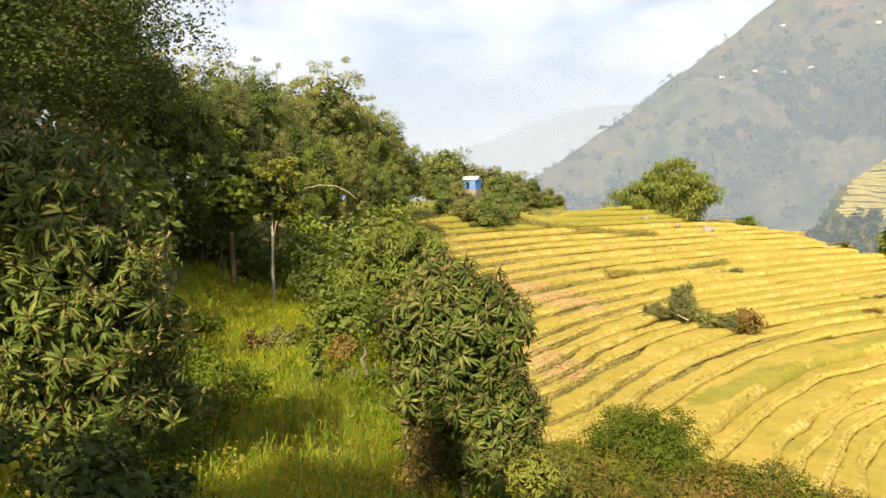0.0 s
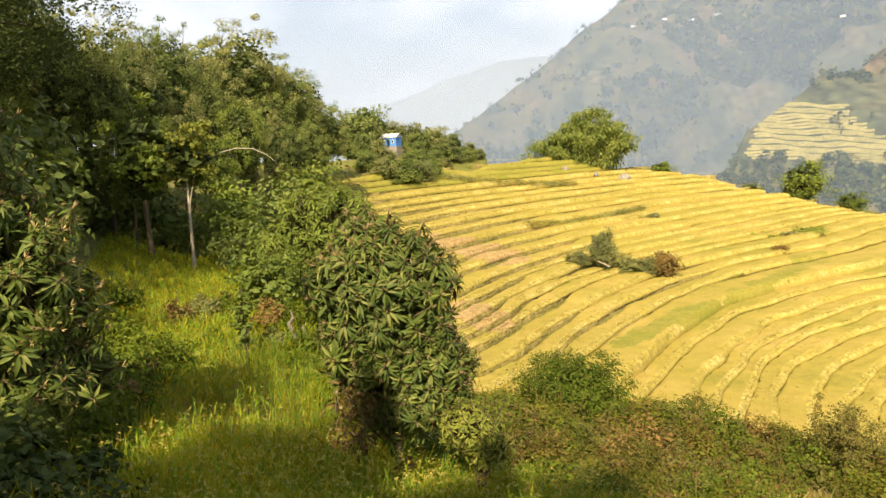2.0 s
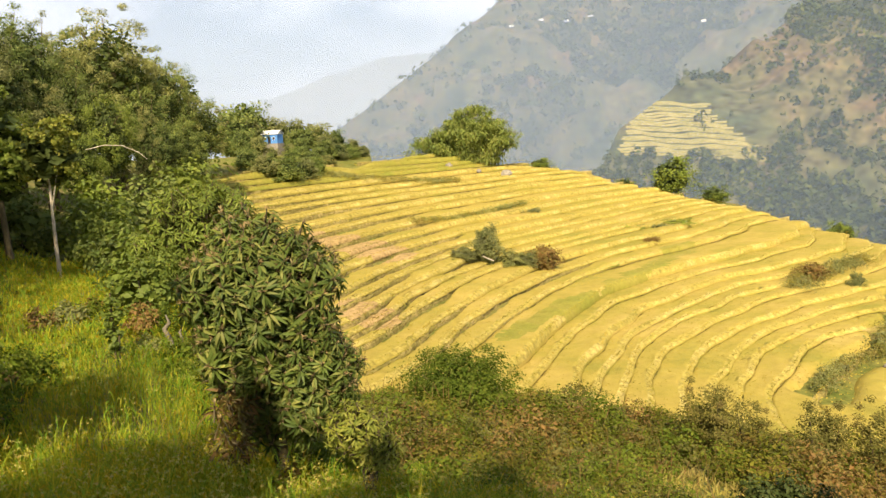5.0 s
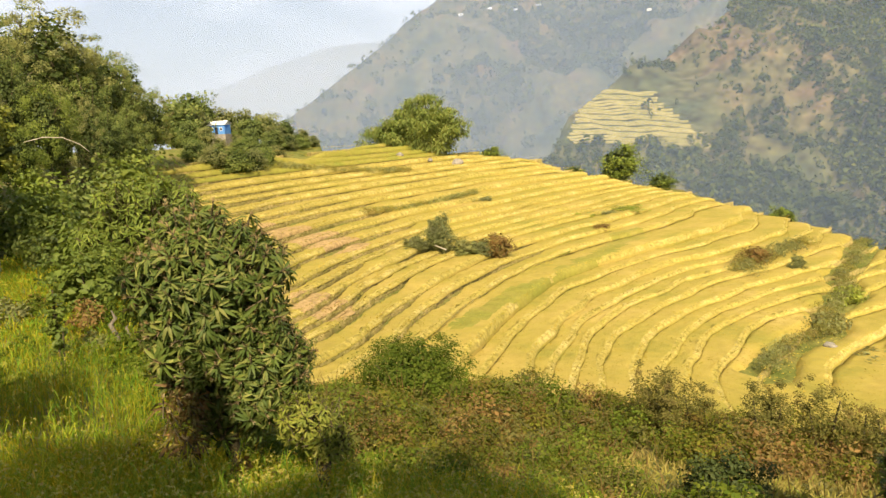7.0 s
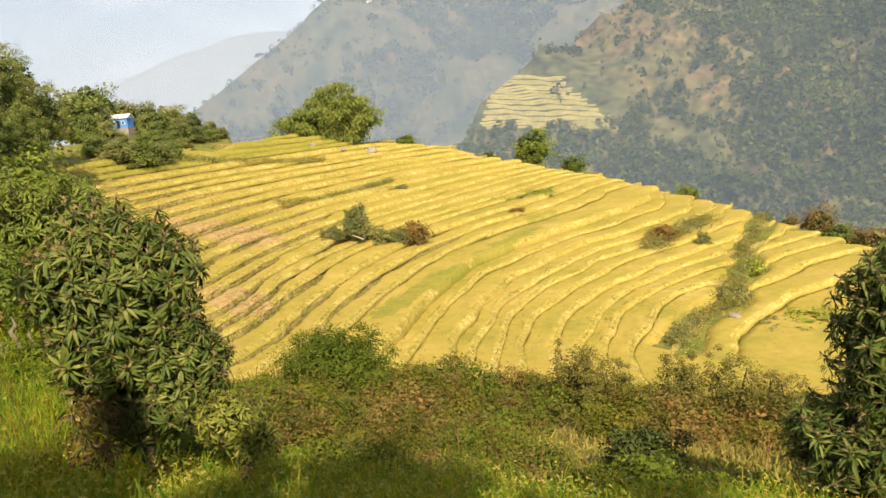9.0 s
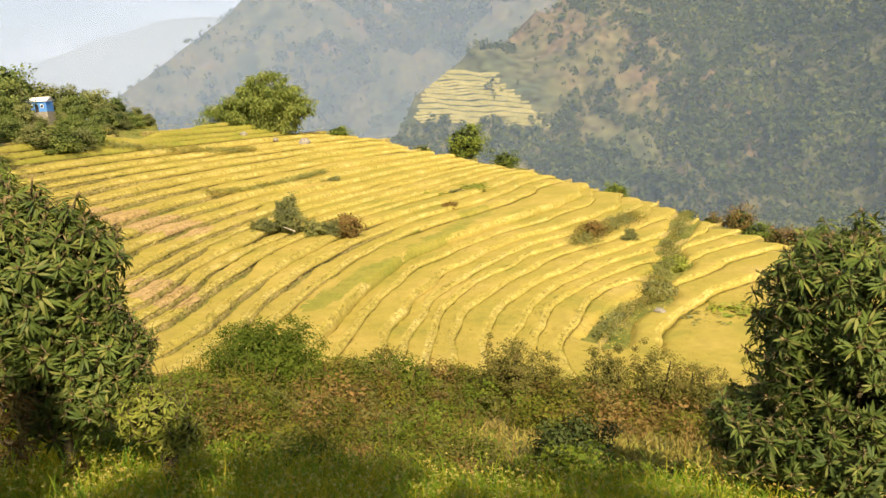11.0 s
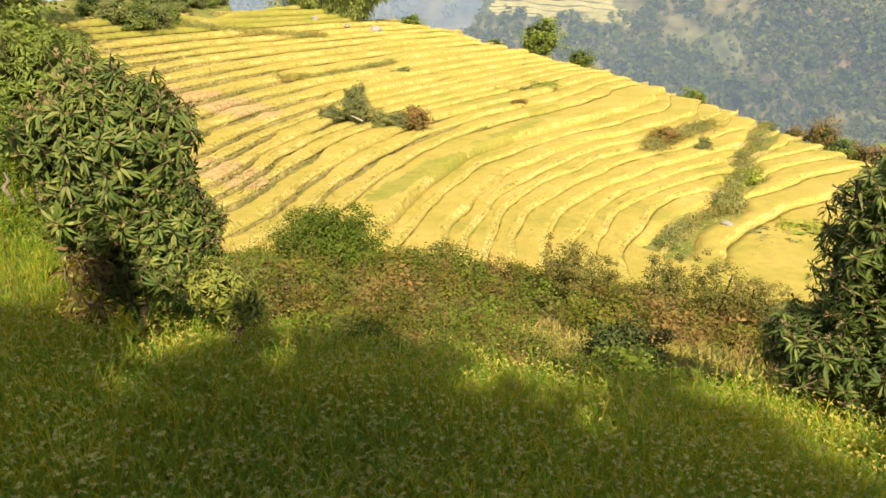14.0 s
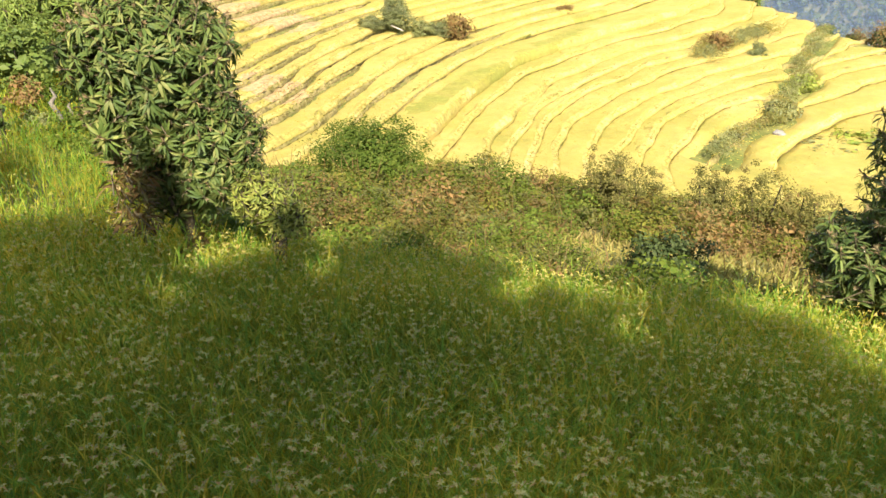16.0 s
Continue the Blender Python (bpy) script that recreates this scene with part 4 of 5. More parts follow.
place(RUST, -2.0, 14.6)
for n, (x, y, s) in enumerate([(-3.3, 17.4, 0.7), (-0.55, 7.4, 0.9), (-3.9, 15.6, 0.9), (-3.0, 9.2, 0.95), (-3.15, 10.5, 0.9), (-2.9, 7.6, 0.9), (-2.95, 5.6, 1.2), (0.25, 6.5, 1.0), (0.5, 6.6, 0.7)]):
    again(RUST, x, y, n * 70, s)


def fern(size, seed):
    """A tuft of arching fronds, each with two rows of leaflets."""
    g = np.random.default_rng(seed)
    t = thing("fern", pose(0, 0, 0), "green fern tuft with arching fronds", "fern", "ferns")
    for k in range(9):
        a = k * 0.7 + g.uniform(-0.2, 0.2)
        way = np.array([math.cos(a), math.sin(a), 0.0])
        s = np.linspace(0.12, 1, 13)[:, None]
        long = size * g.uniform(0.75, 1.15)
        line = way * s * long * 0.8 + np.array([0, 0, 1.0]) * long * (0.95 * s - 0.75 * s ** 2)
        across = np.array([-way[1], way[0], 0.0])
        rows = []
        for side in (-1, 1):
            rows.append(blades(line, np.broadcast_to(across * side + way * 0.45, line.shape), np.broadcast_to(way, line.shape), 0.30 * size * np.sin(np.pi * (0.1 + 0.85 * s[:, 0])) ** 0.8, 0.075 * size, 0.25, 1))
        part("frond", mesh_of("frond", *merge(rows), M_LEAF_LIME), t)
    return t


FERN = fern(0.75, 4)
place(FERN, -3.3, 13.2)
for n, (x, y, s) in enumerate([(-3.0, 12.4, 0.9), (-3.7, 12.6, 1.0), (-3.9, 14.2, 1.0), (-1.25, 12.2, 1.1), (-1.0, 11.3, 1.0), (-1.35, 13.2, 0.9), (-0.8, 10.4, 0.9), (-3.6, 11.2, 0.9), (-4.3, 11.8, 1.1), (-2.7, 15.2, 0.9), (-1.7, 16.2, 1.0), (-4.6, 15.6, 1.0), (-3.3, 10.2, 0.8)]):
    again(FERN, x, y, n * 47, s)


def stick(name, m, points, radii, mat, label, category):
    me = mesh_of(name, *tube(np.array(points, float), np.array(radii, float), 7), mat, True)
    ob = new(name, me)
    ob.matrix_basis = m
    return tagged(ob, label, category)


stick("stump", stand(-1.45, 13.8), [(0, 0, -0.2), (0.03, 0, 0.2), (-0.05, 0.02, 0.42), (0.04, 0, 0.52), (-0.01, 0, 0.66)], [0.06, 0.05, 0.042, 0.03, 0.01], M_BARK_GREY, "grey broken tree stump in the meadow", "stump")
stick("split_stump", stand(-1.25, 13.9), [(0, 0, -0.2), (0.03, 0.02, 0.22), (-0.02, 0.0, 0.4), (0.05, 0, 0.5)], [0.035, 0.03, 0.022, 0.008], M_BARK_GREY, "thin grey split stump in the meadow", "stump")
CREEPER = bush("creeper_post", 1.5, 0.16, M_LEAF_GREEN, 0.07, 700, "post wrapped in dark green creeper", "post")
place(CREEPER, -2.1, 12.6)
stick("dead_branch", pose(-6.1, 34.0, 0.25), [(0, 0, 0.1), (0.7, 0, 0.25), (1.4, 0, 0.2), (2.0, 0, -0.1), (2.3, 0, -0.4)], [0.014, 0.02, 0.018, 0.015, 0.008], M_BARK_PALE, "pale dead branch arching out of the forest", "branch")
x, y = 19.0, 60.6
stick("log", pose(x, y, float(hill(x, y)) + 0.55, 0, 0, -35), [(-0.5, 0, 0.3), (0, 0, 0.1), (0.5, 0, -0.1)], [0.045, 0.05, 0.045], M_BARK_PALE, "pale bare log lying on a terrace", "log")

# shrubs on the rice hill and trees along its brow
FIELD = bush("field_shrub", 3.4, 1.5, M_LEAF_OLIVE, 0.14, 6500, "grey-green shrub standing among rice terraces", clumps=60, clump=0.28, group="field shrubs")
FIELD_RED = bush("field_shrub", 3.0, 1.5, M_LEAF_RED, 0.20, 2200, "low rust-red shrub among rice terraces", group="field shrubs")
place(FIELD, 19.4, 62.0, 0, 1.0)
place(FIELD_RED, 24.4, 61.0, 0, 0.9)
again(FIELD, 17.2, 62.0, 40, 0.85, tall=0.5)
again(FIELD, 21.4, 61.8, 80, 0.9, tall=0.5)
again(FIELD, 23.0, 61.6, 10, 0.8, tall=0.6)
again(FIELD_RED, 48.3, 57.5, 20, 0.9, tall=0.8)
again(FIELD, 50.5, 55.0, 130, 0.5)
again(FIELD_RED, 40.0, 71.0, 75, 0.6, tall=0.6)
WEED = bush("gully_weed", 1.0, 1.5, M_LEAF_LIME, 0.24, 900, "low weedy patch on a terrace bank", "weeds", group="gully weeds")
WEED_BROWN = bush("gully_weed", 1.0, 1.5, M_LEAF_OLIVE, 0.24, 900, "brownish weedy patch on a terrace bank", "weeds", group="gully weeds")
place(WEED, 48.7, 47.8, 0, 1.0)
place(WEED_BROWN, 42.3, 42.9, 0, 1.0)
for n, (x, y, s, tall) in enumerate([(43.4, 36.9, 1.3, 0.8), (41.2, 37.2, 0.9, 0.7), (41.2, 77.7, 1.0, 0.6), (44.5, 79.0, 1.0, 0.5), (48.7, 80.7, 1.2, 0.7), (30.1, 82.1, 1.0, 0.5), (30.9, 63.6, 0.7, 0.5)]):
    again((WEED, WEED_BROWN)[n % 2], x, y, n * 61, s * 1.4, 0.0, tall * 0.6)


def weed_strip(label, way, wide, count, high):
    """Low weeds grown together along a bank between the terraces."""
    t = thing("weed_strip", pose(0, 0, 0), label, "weeds", "weedy banks", kind="stuff")
    way = np.array(way, float)
    s = rng.uniform(0, len(way) - 1, count)
    x, y = np.interp(s, np.arange(len(way)), way[:, 0]), np.interp(s, np.arange(len(way)), way[:, 1])
    off = wide * rng.normal(size=(count, 2)) * 0.5
    x, y = x + off[:, 0], y + off[:, 1]
    z = hill(x, y) + 0.15
    for name, mat, pick in (("olive_weeds", M_LEAF_OLIVE, wave(x, y, 2, 2.0) + 0.5 * rng.normal(size=count) > -0.1), ("dry_weeds", M_BANK_GRASS, None)):
        pick = pick if pick is not None else ~last
        last = pick
        k = int(pick.sum())
        p = unit(rng.normal(size=(k, 24, 3))) * [0.45, 0.45, high]
        p[..., 2] = np.abs(p[..., 2])
        p = (p + np.stack([x, y, z], -1)[pick][:, None]).reshape(-1, 3)
        part(name, mesh_of(name, *scraps(p, 0.13 * (0.7 + 0.6 * rng.random(len(p)))), mat), t)


weed_strip("olive-brown weeds down the gully between terraces", GULLY, 0.6, 560, 0.42)
weed_strip("olive weeds on a broad terrace bank", [(44.5, 55.2), (47.5, 57.3), (51.5, 59.2), (55.0, 61.0), (59.5, 63)], 1.2, 420, 0.6)
weed_strip("rough green weeds on the upper terrace banks", [(8.0, 83.5), (12, 84.6), (17, 86.5), (21.5, 88.5), (25, 91)], 0.8, 300, 0.4)
weed_strip("dry weeds along a terrace wall", [(15, 71.5), (20, 74.5), (26, 79.5), (31, 84)], 0.5, 260, 0.4)
BROW = broadleaf("brow_tree", 5.0, 2.0, M_LEAF_GREEN, 0.24, 2600, "leafy green bushy tree on the brow", bare=0.1, group="brow trees")
place(BROW, *ray_spot(30.8, 114), 0, 1.55, 1.3, 0.95)
for n, (h, d, s, tall) in enumerate([(21.5, 112.5, 0.9, 0.6), (33.6, 113.5, 1.0, 0.75), (27.5, 114, 0.7, 0.6), (37.5, 110.5, 0.5, 0.6), (41.7, 105, 0.85, 0.85), (42.6, 104, 0.6, 0.7), (46.4, 94, 0.7, 0.6), (51.2, 84.5, 0.8, 0.8), (55.4, 81, 1.1, 0.9), (57.5, 80, 1.2, 0.9)]):
    again(BROW, *ray_spot(h, d), n * 50, s, 0.8, tall)
BROW_RUST = broadleaf("brow_tree", 4.0, 1.8, M_LEAF_RED, 0.2, 2200, "rust-tinged bushy tree on the brow", bare=0.05, group="brow trees")
place(BROW_RUST, *ray_spot(50.0, 88), 0, 1.1, 0.8)
again(BROW_RUST, *ray_spot(48.3, 90.5), 70, 0.8, 0.8, 0.8)
again(BROW_RUST, *ray_spot(52.4, 84.5), 130, 1.1, 0.8, 0.9)
again(BROW_RUST, *ray_spot(53.8, 83), 200, 1.2, 0.8, 0.9)

# trees and house on the knoll
KNOLL = broadleaf("knoll_tree", 5.0, 2.2, M_LEAF_DARK, 0.30, 3400, "rounded leafy tree on the knoll beside the house", bare=0.04, clumps=44, clump=0.42, group="knoll trees")
KNOLL_DARK = broadleaf("knoll_tree", 5.5, 2.4, M_LEAF_OLIVE, 0.28, 3400, "olive-green leafy tree on the knoll", bare=0.04, clumps=44, clump=0.42, group="knoll trees")
used = set()
for n, (h, d, el, wide, kind) in enumerate([(0.6, 104, 0.062, 1.0, 0), (2.4, 106, 0.045, 0.9, 1), (3.9, 103, 0.040, 1.0, 1), (5.3, 103, 0.034, 1.0, 1), (6.7, 103, 0.024, 0.9, 0), (7.9, 103, 0.012, 0.9, 1),
                                            (0.0, 92, 0.030, 0.9, 0), (1.1, 90, 0.022, 0.8, 1), (3.2, 91, 0.010, 0.8, 1), (4.3, 93, 0.016, 0.8, 0), (5.6, 95, 0.012, 0.8, 1), (6.9, 97, 0.006, 0.8, 1),
                                            (8.6, 100, 0.000, 0.8, 0), (1.9, 86, -0.004, 0.8, 0), (3.6, 87, -0.012, 0.8, 1), (0.5, 84, -0.010, 0.7, 1), (5.0, 90, -0.006, 0.7, 0), (2.9, 83, -0.014, 1.1, 0), (0.3, 81, 0.006, 1.3, 0), (1.6, 79, -0.002, 1.3, 1), (2.8, 79, -0.006, 1.4, 0), (4.0, 81, -0.008, 1.3, 1), (5.1, 84, -0.008, 1.2, 0), (-0.6, 97, 0.052, 1.2, 0), (0.2, 98, 0.044, 1.1, 1), (4.0, 99, 0.026, 1.1, 0), (4.4, 98, 0.028, 1.2, 0), (6.2, 99, 0.018, 1.2, 1), (2.0, 90, 0.004, 1.1, 1), (0.2, 86, 0.008, 1.2, 0), (3.9, 90, 0.006, 1.1, 0), (5.4, 92, 0.004, 1.1, 0), (1.2, 83, -0.014, 1.2, 0), (7.4, 98, 0.006, 1.1, 0), (5.8, 94, 0.012, 1.2, 0), (6.7, 95, 0.008, 1.2, 1), (7.7, 97, 0.002, 1.2, 0), (8.5, 99, -0.004, 1.3, 1), (3.4, 87, 0.002, 1.3, 0), (4.7, 89, 0.0, 1.3, 0), (6.0, 90, -0.006, 1.3, 1)]):
    x, y = ray_spot(h, d)
    f = max(1.6, el * d - float(ground_height(x, y))) / (5.0, 5.5)[kind]
    src = (KNOLL, KNOLL_DARK)[kind]
    (again if kind in used else place)(src, x, y, n * 83, f * wide, 0.3, 1 / wide)
    used.add(kind)


def box(sx, sy, sz, at=(0, 0, 0), bevel=0.0):
    bm = bmesh.new()
    bmesh.ops.create_cube(bm, size=1.0, matrix=Matrix.Translation(at) @ Matrix.Diagonal((sx, sy, sz, 1)))
    if bevel:
        bmesh.ops.bevel(bm, geom=bm.edges[:], offset=bevel, segments=2, affect="EDGES")
    return bm


def bm_part(name, bm, mat, parent, label=""):
    me = bpy.data.meshes.new(name)
    bm.to_mesh(me)
    bm.free()
    me.materials.append(mat)
    return part(name, me, parent, label)


def hill_house(m, wall, label, size=(5.0, 3.6, 2.6), group=""):
    t = thing("house", m, label, "house", group)
    w, d, h = size
    bm_part("wall", box(w, d, h, (0, 0, h / 2), 0.03), wall, t)
    bm = bmesh.new()
    ov, rise, th = 0.35, 1.1, 0.08
    pts = [(-w / 2 - ov, -d / 2 - ov, h), (w / 2 + ov, -d / 2 - ov, h), (w / 2 + ov, 0, h + rise), (-w / 2 - ov, 0, h + rise), (w / 2 + ov, d / 2 + ov, h), (-w / 2 - ov, d / 2 + ov, h)]
    lo = [bm.verts.new(p) for p in pts]
    hi = [bm.verts.new((p[0], p[1], p[2] + th)) for p in pts]
    for a, b, c, e in ((0, 1, 2, 3), (3, 2, 4, 5)):
        bm.faces.new([hi[a], hi[b], hi[c], hi[e]])
        bm.faces.new([lo[e], lo[c], lo[b], lo[a]])
    ring = [0, 1, 2, 4, 5, 3]
    for a, b in zip(ring, ring[1:] + ring[:1]):
        bm.faces.new([lo[a], lo[b], hi[b], hi[a]])
    bm_part("roof", bm, M_ROOF, t, "pale metal sheet roof")
    bm = bmesh.new()
    for sx in (-1, 1):
        bm.faces.new([bm.verts.new(p) for p in ((sx * w / 2, -d / 2, h), (sx * w / 2, d / 2, h), (sx * w / 2, 0, h + rise * d / (d + 2 * ov)))])
    bm_part("gable", bm, M_WHITE, t, "white gable wall")
    for sx in (-0.28, 0.28):
        win = bm_part("window", box(0.8, 0.08, 0.9, (sx * w, -d / 2 - 0.01, h * 0.55), 0.01), M_WHITE, t, "white-framed window")
        bm_part("pane", box(0.62, 0.06, 0.72, (sx * w, -d / 2 - 0.035, h * 0.55)), M_DARK, win)
    bm_part("door", box(0.85, 0.08, 1.9, (0, -d / 2 - 0.01, 0.95), 0.01), M_DARK, t, "dark door")
    return t


x, y = ray_spot(2.1, 97)
base = 0.75
house = hill_house(pose(x, y, base, 0, 0, -30) @ Matrix.Scale(0.42, 4), M_BLUE, "small blue house with a white roof among trees")
deep = 2.4 * (base - float(ground_height(x, y))) + 0.8
bm_part("plinth", box(5.3, 3.9, deep, (0, 0, -deep / 2), 0.04), M_STONE, house, "grey stone plinth")


# bamboo clump on the brow
def bamboo(m):
    t = thing("bamboo_clump", m, "wide clump of arching green bamboo", "bamboo")
    pts, ways = [], []
    for k in range(90):
        a, f = k * 2.4 + 0.3 * rng.random(), ((k + 0.5) / 90) ** 0.5
        b = np.array([4.3 * f * math.cos(a), 2.0 * f * math.sin(a), -0.5])
        hgt = rng.uniform(5.2, 8.4) * (1 - 0.3 * f * f) * (0.82 + 0.18 * math.sin(3.1 * math.cos(a) * f + 1.0))
        out = np.array([math.cos(a), 0.6 * math.sin(a), 0]) * f * rng.uniform(2.0, 4.6)
        s = np.linspace(0, 1, 8)[:, None]
        line = b + np.array([0, 0, hgt]) * np.sin(s * 1.65) / math.sin(1.65) + out * s ** 1.6
        part("culm", mesh_of("culm", *tube(line, np.linspace(0.05, 0.012, 8), 5), M_CULM, True), t)
        for j in range(1, 8):
            c = int(44 * (0.45 + j / 10))
            plume = unit(rng.normal(size=(c, 3))) * rng.random((c, 1)) ** 0.5 * [0.75, 0.75, 0.55]
            pts.append(line[j] + plume + [0, 0, -0.25])
            ways.append(plume + [0, 0, -0.35])
    p, way = np.concatenate(pts), np.concatenate(ways)
    n = len(p)
    way = way + 0.45 * rng.normal(size=(n, 3))
    part("foliage", mesh_of("foliage", *blades(p, way, rng.normal(size=(n, 3)), 0.42, 0.15, 0.4, 1), M_BAMBOO), t)
    return t


bx, by = ray_spot(16.2, 107)
bamboo(pose(bx, by, float(ground_height(bx, by)), 0, 0, -16))


def rock(m, size, label, seed):
    g = np.random.default_rng(seed)
    bm = bmesh.new()
    bmesh.ops.create_icosphere(bm, subdivisions=3, radius=1.0)
    for v in bm.verts:
        v.co *= 1 + 0.3 * noise.noise(v.co * 1.3 + Vector((seed, 0, 0))) + 0.08 * noise.noise(v.co * 5)
        v.co = Vector((v.co.x * size[0], v.co.y * size[1], v.co.z * size[2]))
    me = bpy.data.meshes.new("boulder")
    bm.to_mesh(me)
    bm.free()
    me.materials.append(M_STONE)
    ob = new("boulder", me)
    ob.matrix_basis = m
    return tagged(ob, label, "boulder", "boulders")


for n, (h, d, s) in enumerate([(19.0, 103, (0.75, 0.55, 0.6)), (14.8, 100, (0.5, 0.4, 0.36)), (17.0, 101, (0.4, 0.32, 0.28)), (44.7, 55, (0.4, 0.28, 0.25))]):
    x, y = ray_spot(h, d)
    rock(pose(x, y, float(hill(x, y)) + (0.35 if n < 3 else 0.3), 0, 0, n * 40), s, "pale grey boulder on a terrace edge" if n < 3 else "small pale stone beside a terrace bank", n + 2)


# ---- scrub on the slope below the millet ----
def scrub():
    n = 1500
    h, r = rng.uniform(-1, 74, n), 7.3 + 17 * rng.random(n) ** 0.85
    x, y = r * np.sin(np.radians(h)), r * np.cos(np.radians(h))
    keep = (past_edge(x, y) > 0.3)
    bare = (np.abs(h - 39.5) < 9 + wave(r, h, 3, 0.5)) & (np.abs(r - 13.0) < 1.6 + 0.5 * wave(h, r, 2, 3.0))
    keep &= ~bare
    x, y, r = x[keep], y[keep], r[keep]
    big = (rng.random(len(x)) < 0.5) & (r > 8.4)
    tall = np.where(big, 0.62, 0.24) * (0.8 + 0.03 * (r - 7)) * (0.55 + 0.9 * rng.random(len(x)))
    tall *= 1 + 0.5 * wave(x, y, 2, 1.3)
    tall *= np.where((np.abs(np.degrees(np.arctan2(x, y)) - 41) < 9) & (r < 13), 0.5, 1.0)
    tall = np.clip(np.minimum(tall, 0.75 * (-(0.316 - 0.012 * ramp01(h[keep], 30, 38)) * r - ground_height(x, y)) * rng.uniform(0.45, 1.3, len(x))), 0.1, None)
    hue = 0.8 * wave(x, y, 7.3, 1.1) + 0.42 * rng.normal(size=len(x))
    hue = hue + 0.3 * ramp01(np.degrees(np.arctan2(x, y)), 34, 16)
    sort = np.digitize(hue, [-0.5, 0.22, 0.6])
    t = thing("scrub", pose(0, 0, 0), "tangled green and rusty scrub covering the slope", "scrub", kind="stuff")
    for kind, (name, mat) in enumerate((("rusty_scrub", M_LEAF_RED), ("green_scrub", M_SCRUB), ("olive_scrub", M_SCRUB_OLIVE), ("leafy_scrub", M_SCRUB_GREEN))):
        chunks, faces, bulk = [], [], []
        for a, b, hgt, d in zip(x[sort == kind], y[sort == kind], tall[sort == kind], r[sort == kind]):
            c = int((150 + 540 * hgt) * (1.0 if d < 13 else 0.6))
            p = unit(rng.normal(size=(c, 3))) * (0.72 + 0.28 * rng.random((c, 1))) * [0.20 + 0.36 * hgt, 0.20 + 0.36 * hgt, hgt * 0.66]
            p[: c // 6] *= 0.8
            p[:, 2] = np.abs(p[:, 2] + hgt * 0.4)
            bulk.append(np.where(np.arange(c) < c // 6, 1.9, 1.0) * (1.0 if d < 13 else 1.25))
            faces.append(p * [1, 1, 1.2] / [0.3 + 0.5 * hgt, 0.3 + 0.5 * hgt, hgt])
            chunks.append(p + [a, b, float(ground_height(a, b)) - 0.03])
        p = np.concatenate(chunks)
        size = 0.022 + 0.0018 * np.hypot(p[:, 0], p[:, 1])
        part(name, mesh_of(name, *scraps(p, size * (0.7 + 0.7 * rng.random(len(p))) * np.concatenate(bulk), out=np.concatenate(faces)), mat), t)
    # dry grass on the trodden clearing
    k = 3500
    h, r = rng.uniform(27, 50, k), rng.uniform(10.2, 15.2, k)
    x, y = r * np.sin(np.radians(h)), r * np.cos(np.radians(h))
    way = np.stack([0.5 * rng.normal(size=k), 0.5 * rng.normal(size=k), np.ones(k)], -1)
    part("dry_grass", mesh_of("dry_grass", *blades(np.stack([x, y, ground_height(x, y) - 0.03], -1), way, rng.normal(size=(k, 3)), rng.uniform(0.15, 0.42, k), 0.035, 0.3, 1), M_BANK_GRASS), t)
    # thin dry stems
    k = 700
    h, r = rng.uniform(0, 70, k), rng.uniform(7.6, 20, k)
    x, y = r * np.sin(np.radians(h)), r * np.cos(np.radians(h))
    keep = past_edge(x, y) > 0.3
    x, y, r = x[keep], y[keep], r[keep]
    z = ground_height(x, y)
    way = np.stack([0.25 * rng.normal(size=len(x)), 0.25 * rng.normal(size=len(x)), np.ones(len(x))], -1)
    part("dry_stems", mesh_of("dry_stems", *blades(np.stack([x, y, z], -1), way, rng.normal(size=(len(x), 3)), 0.4 + 0.03 * r, 0.016, 0.1, 1), M_LEAF_RED), t)


scrub()


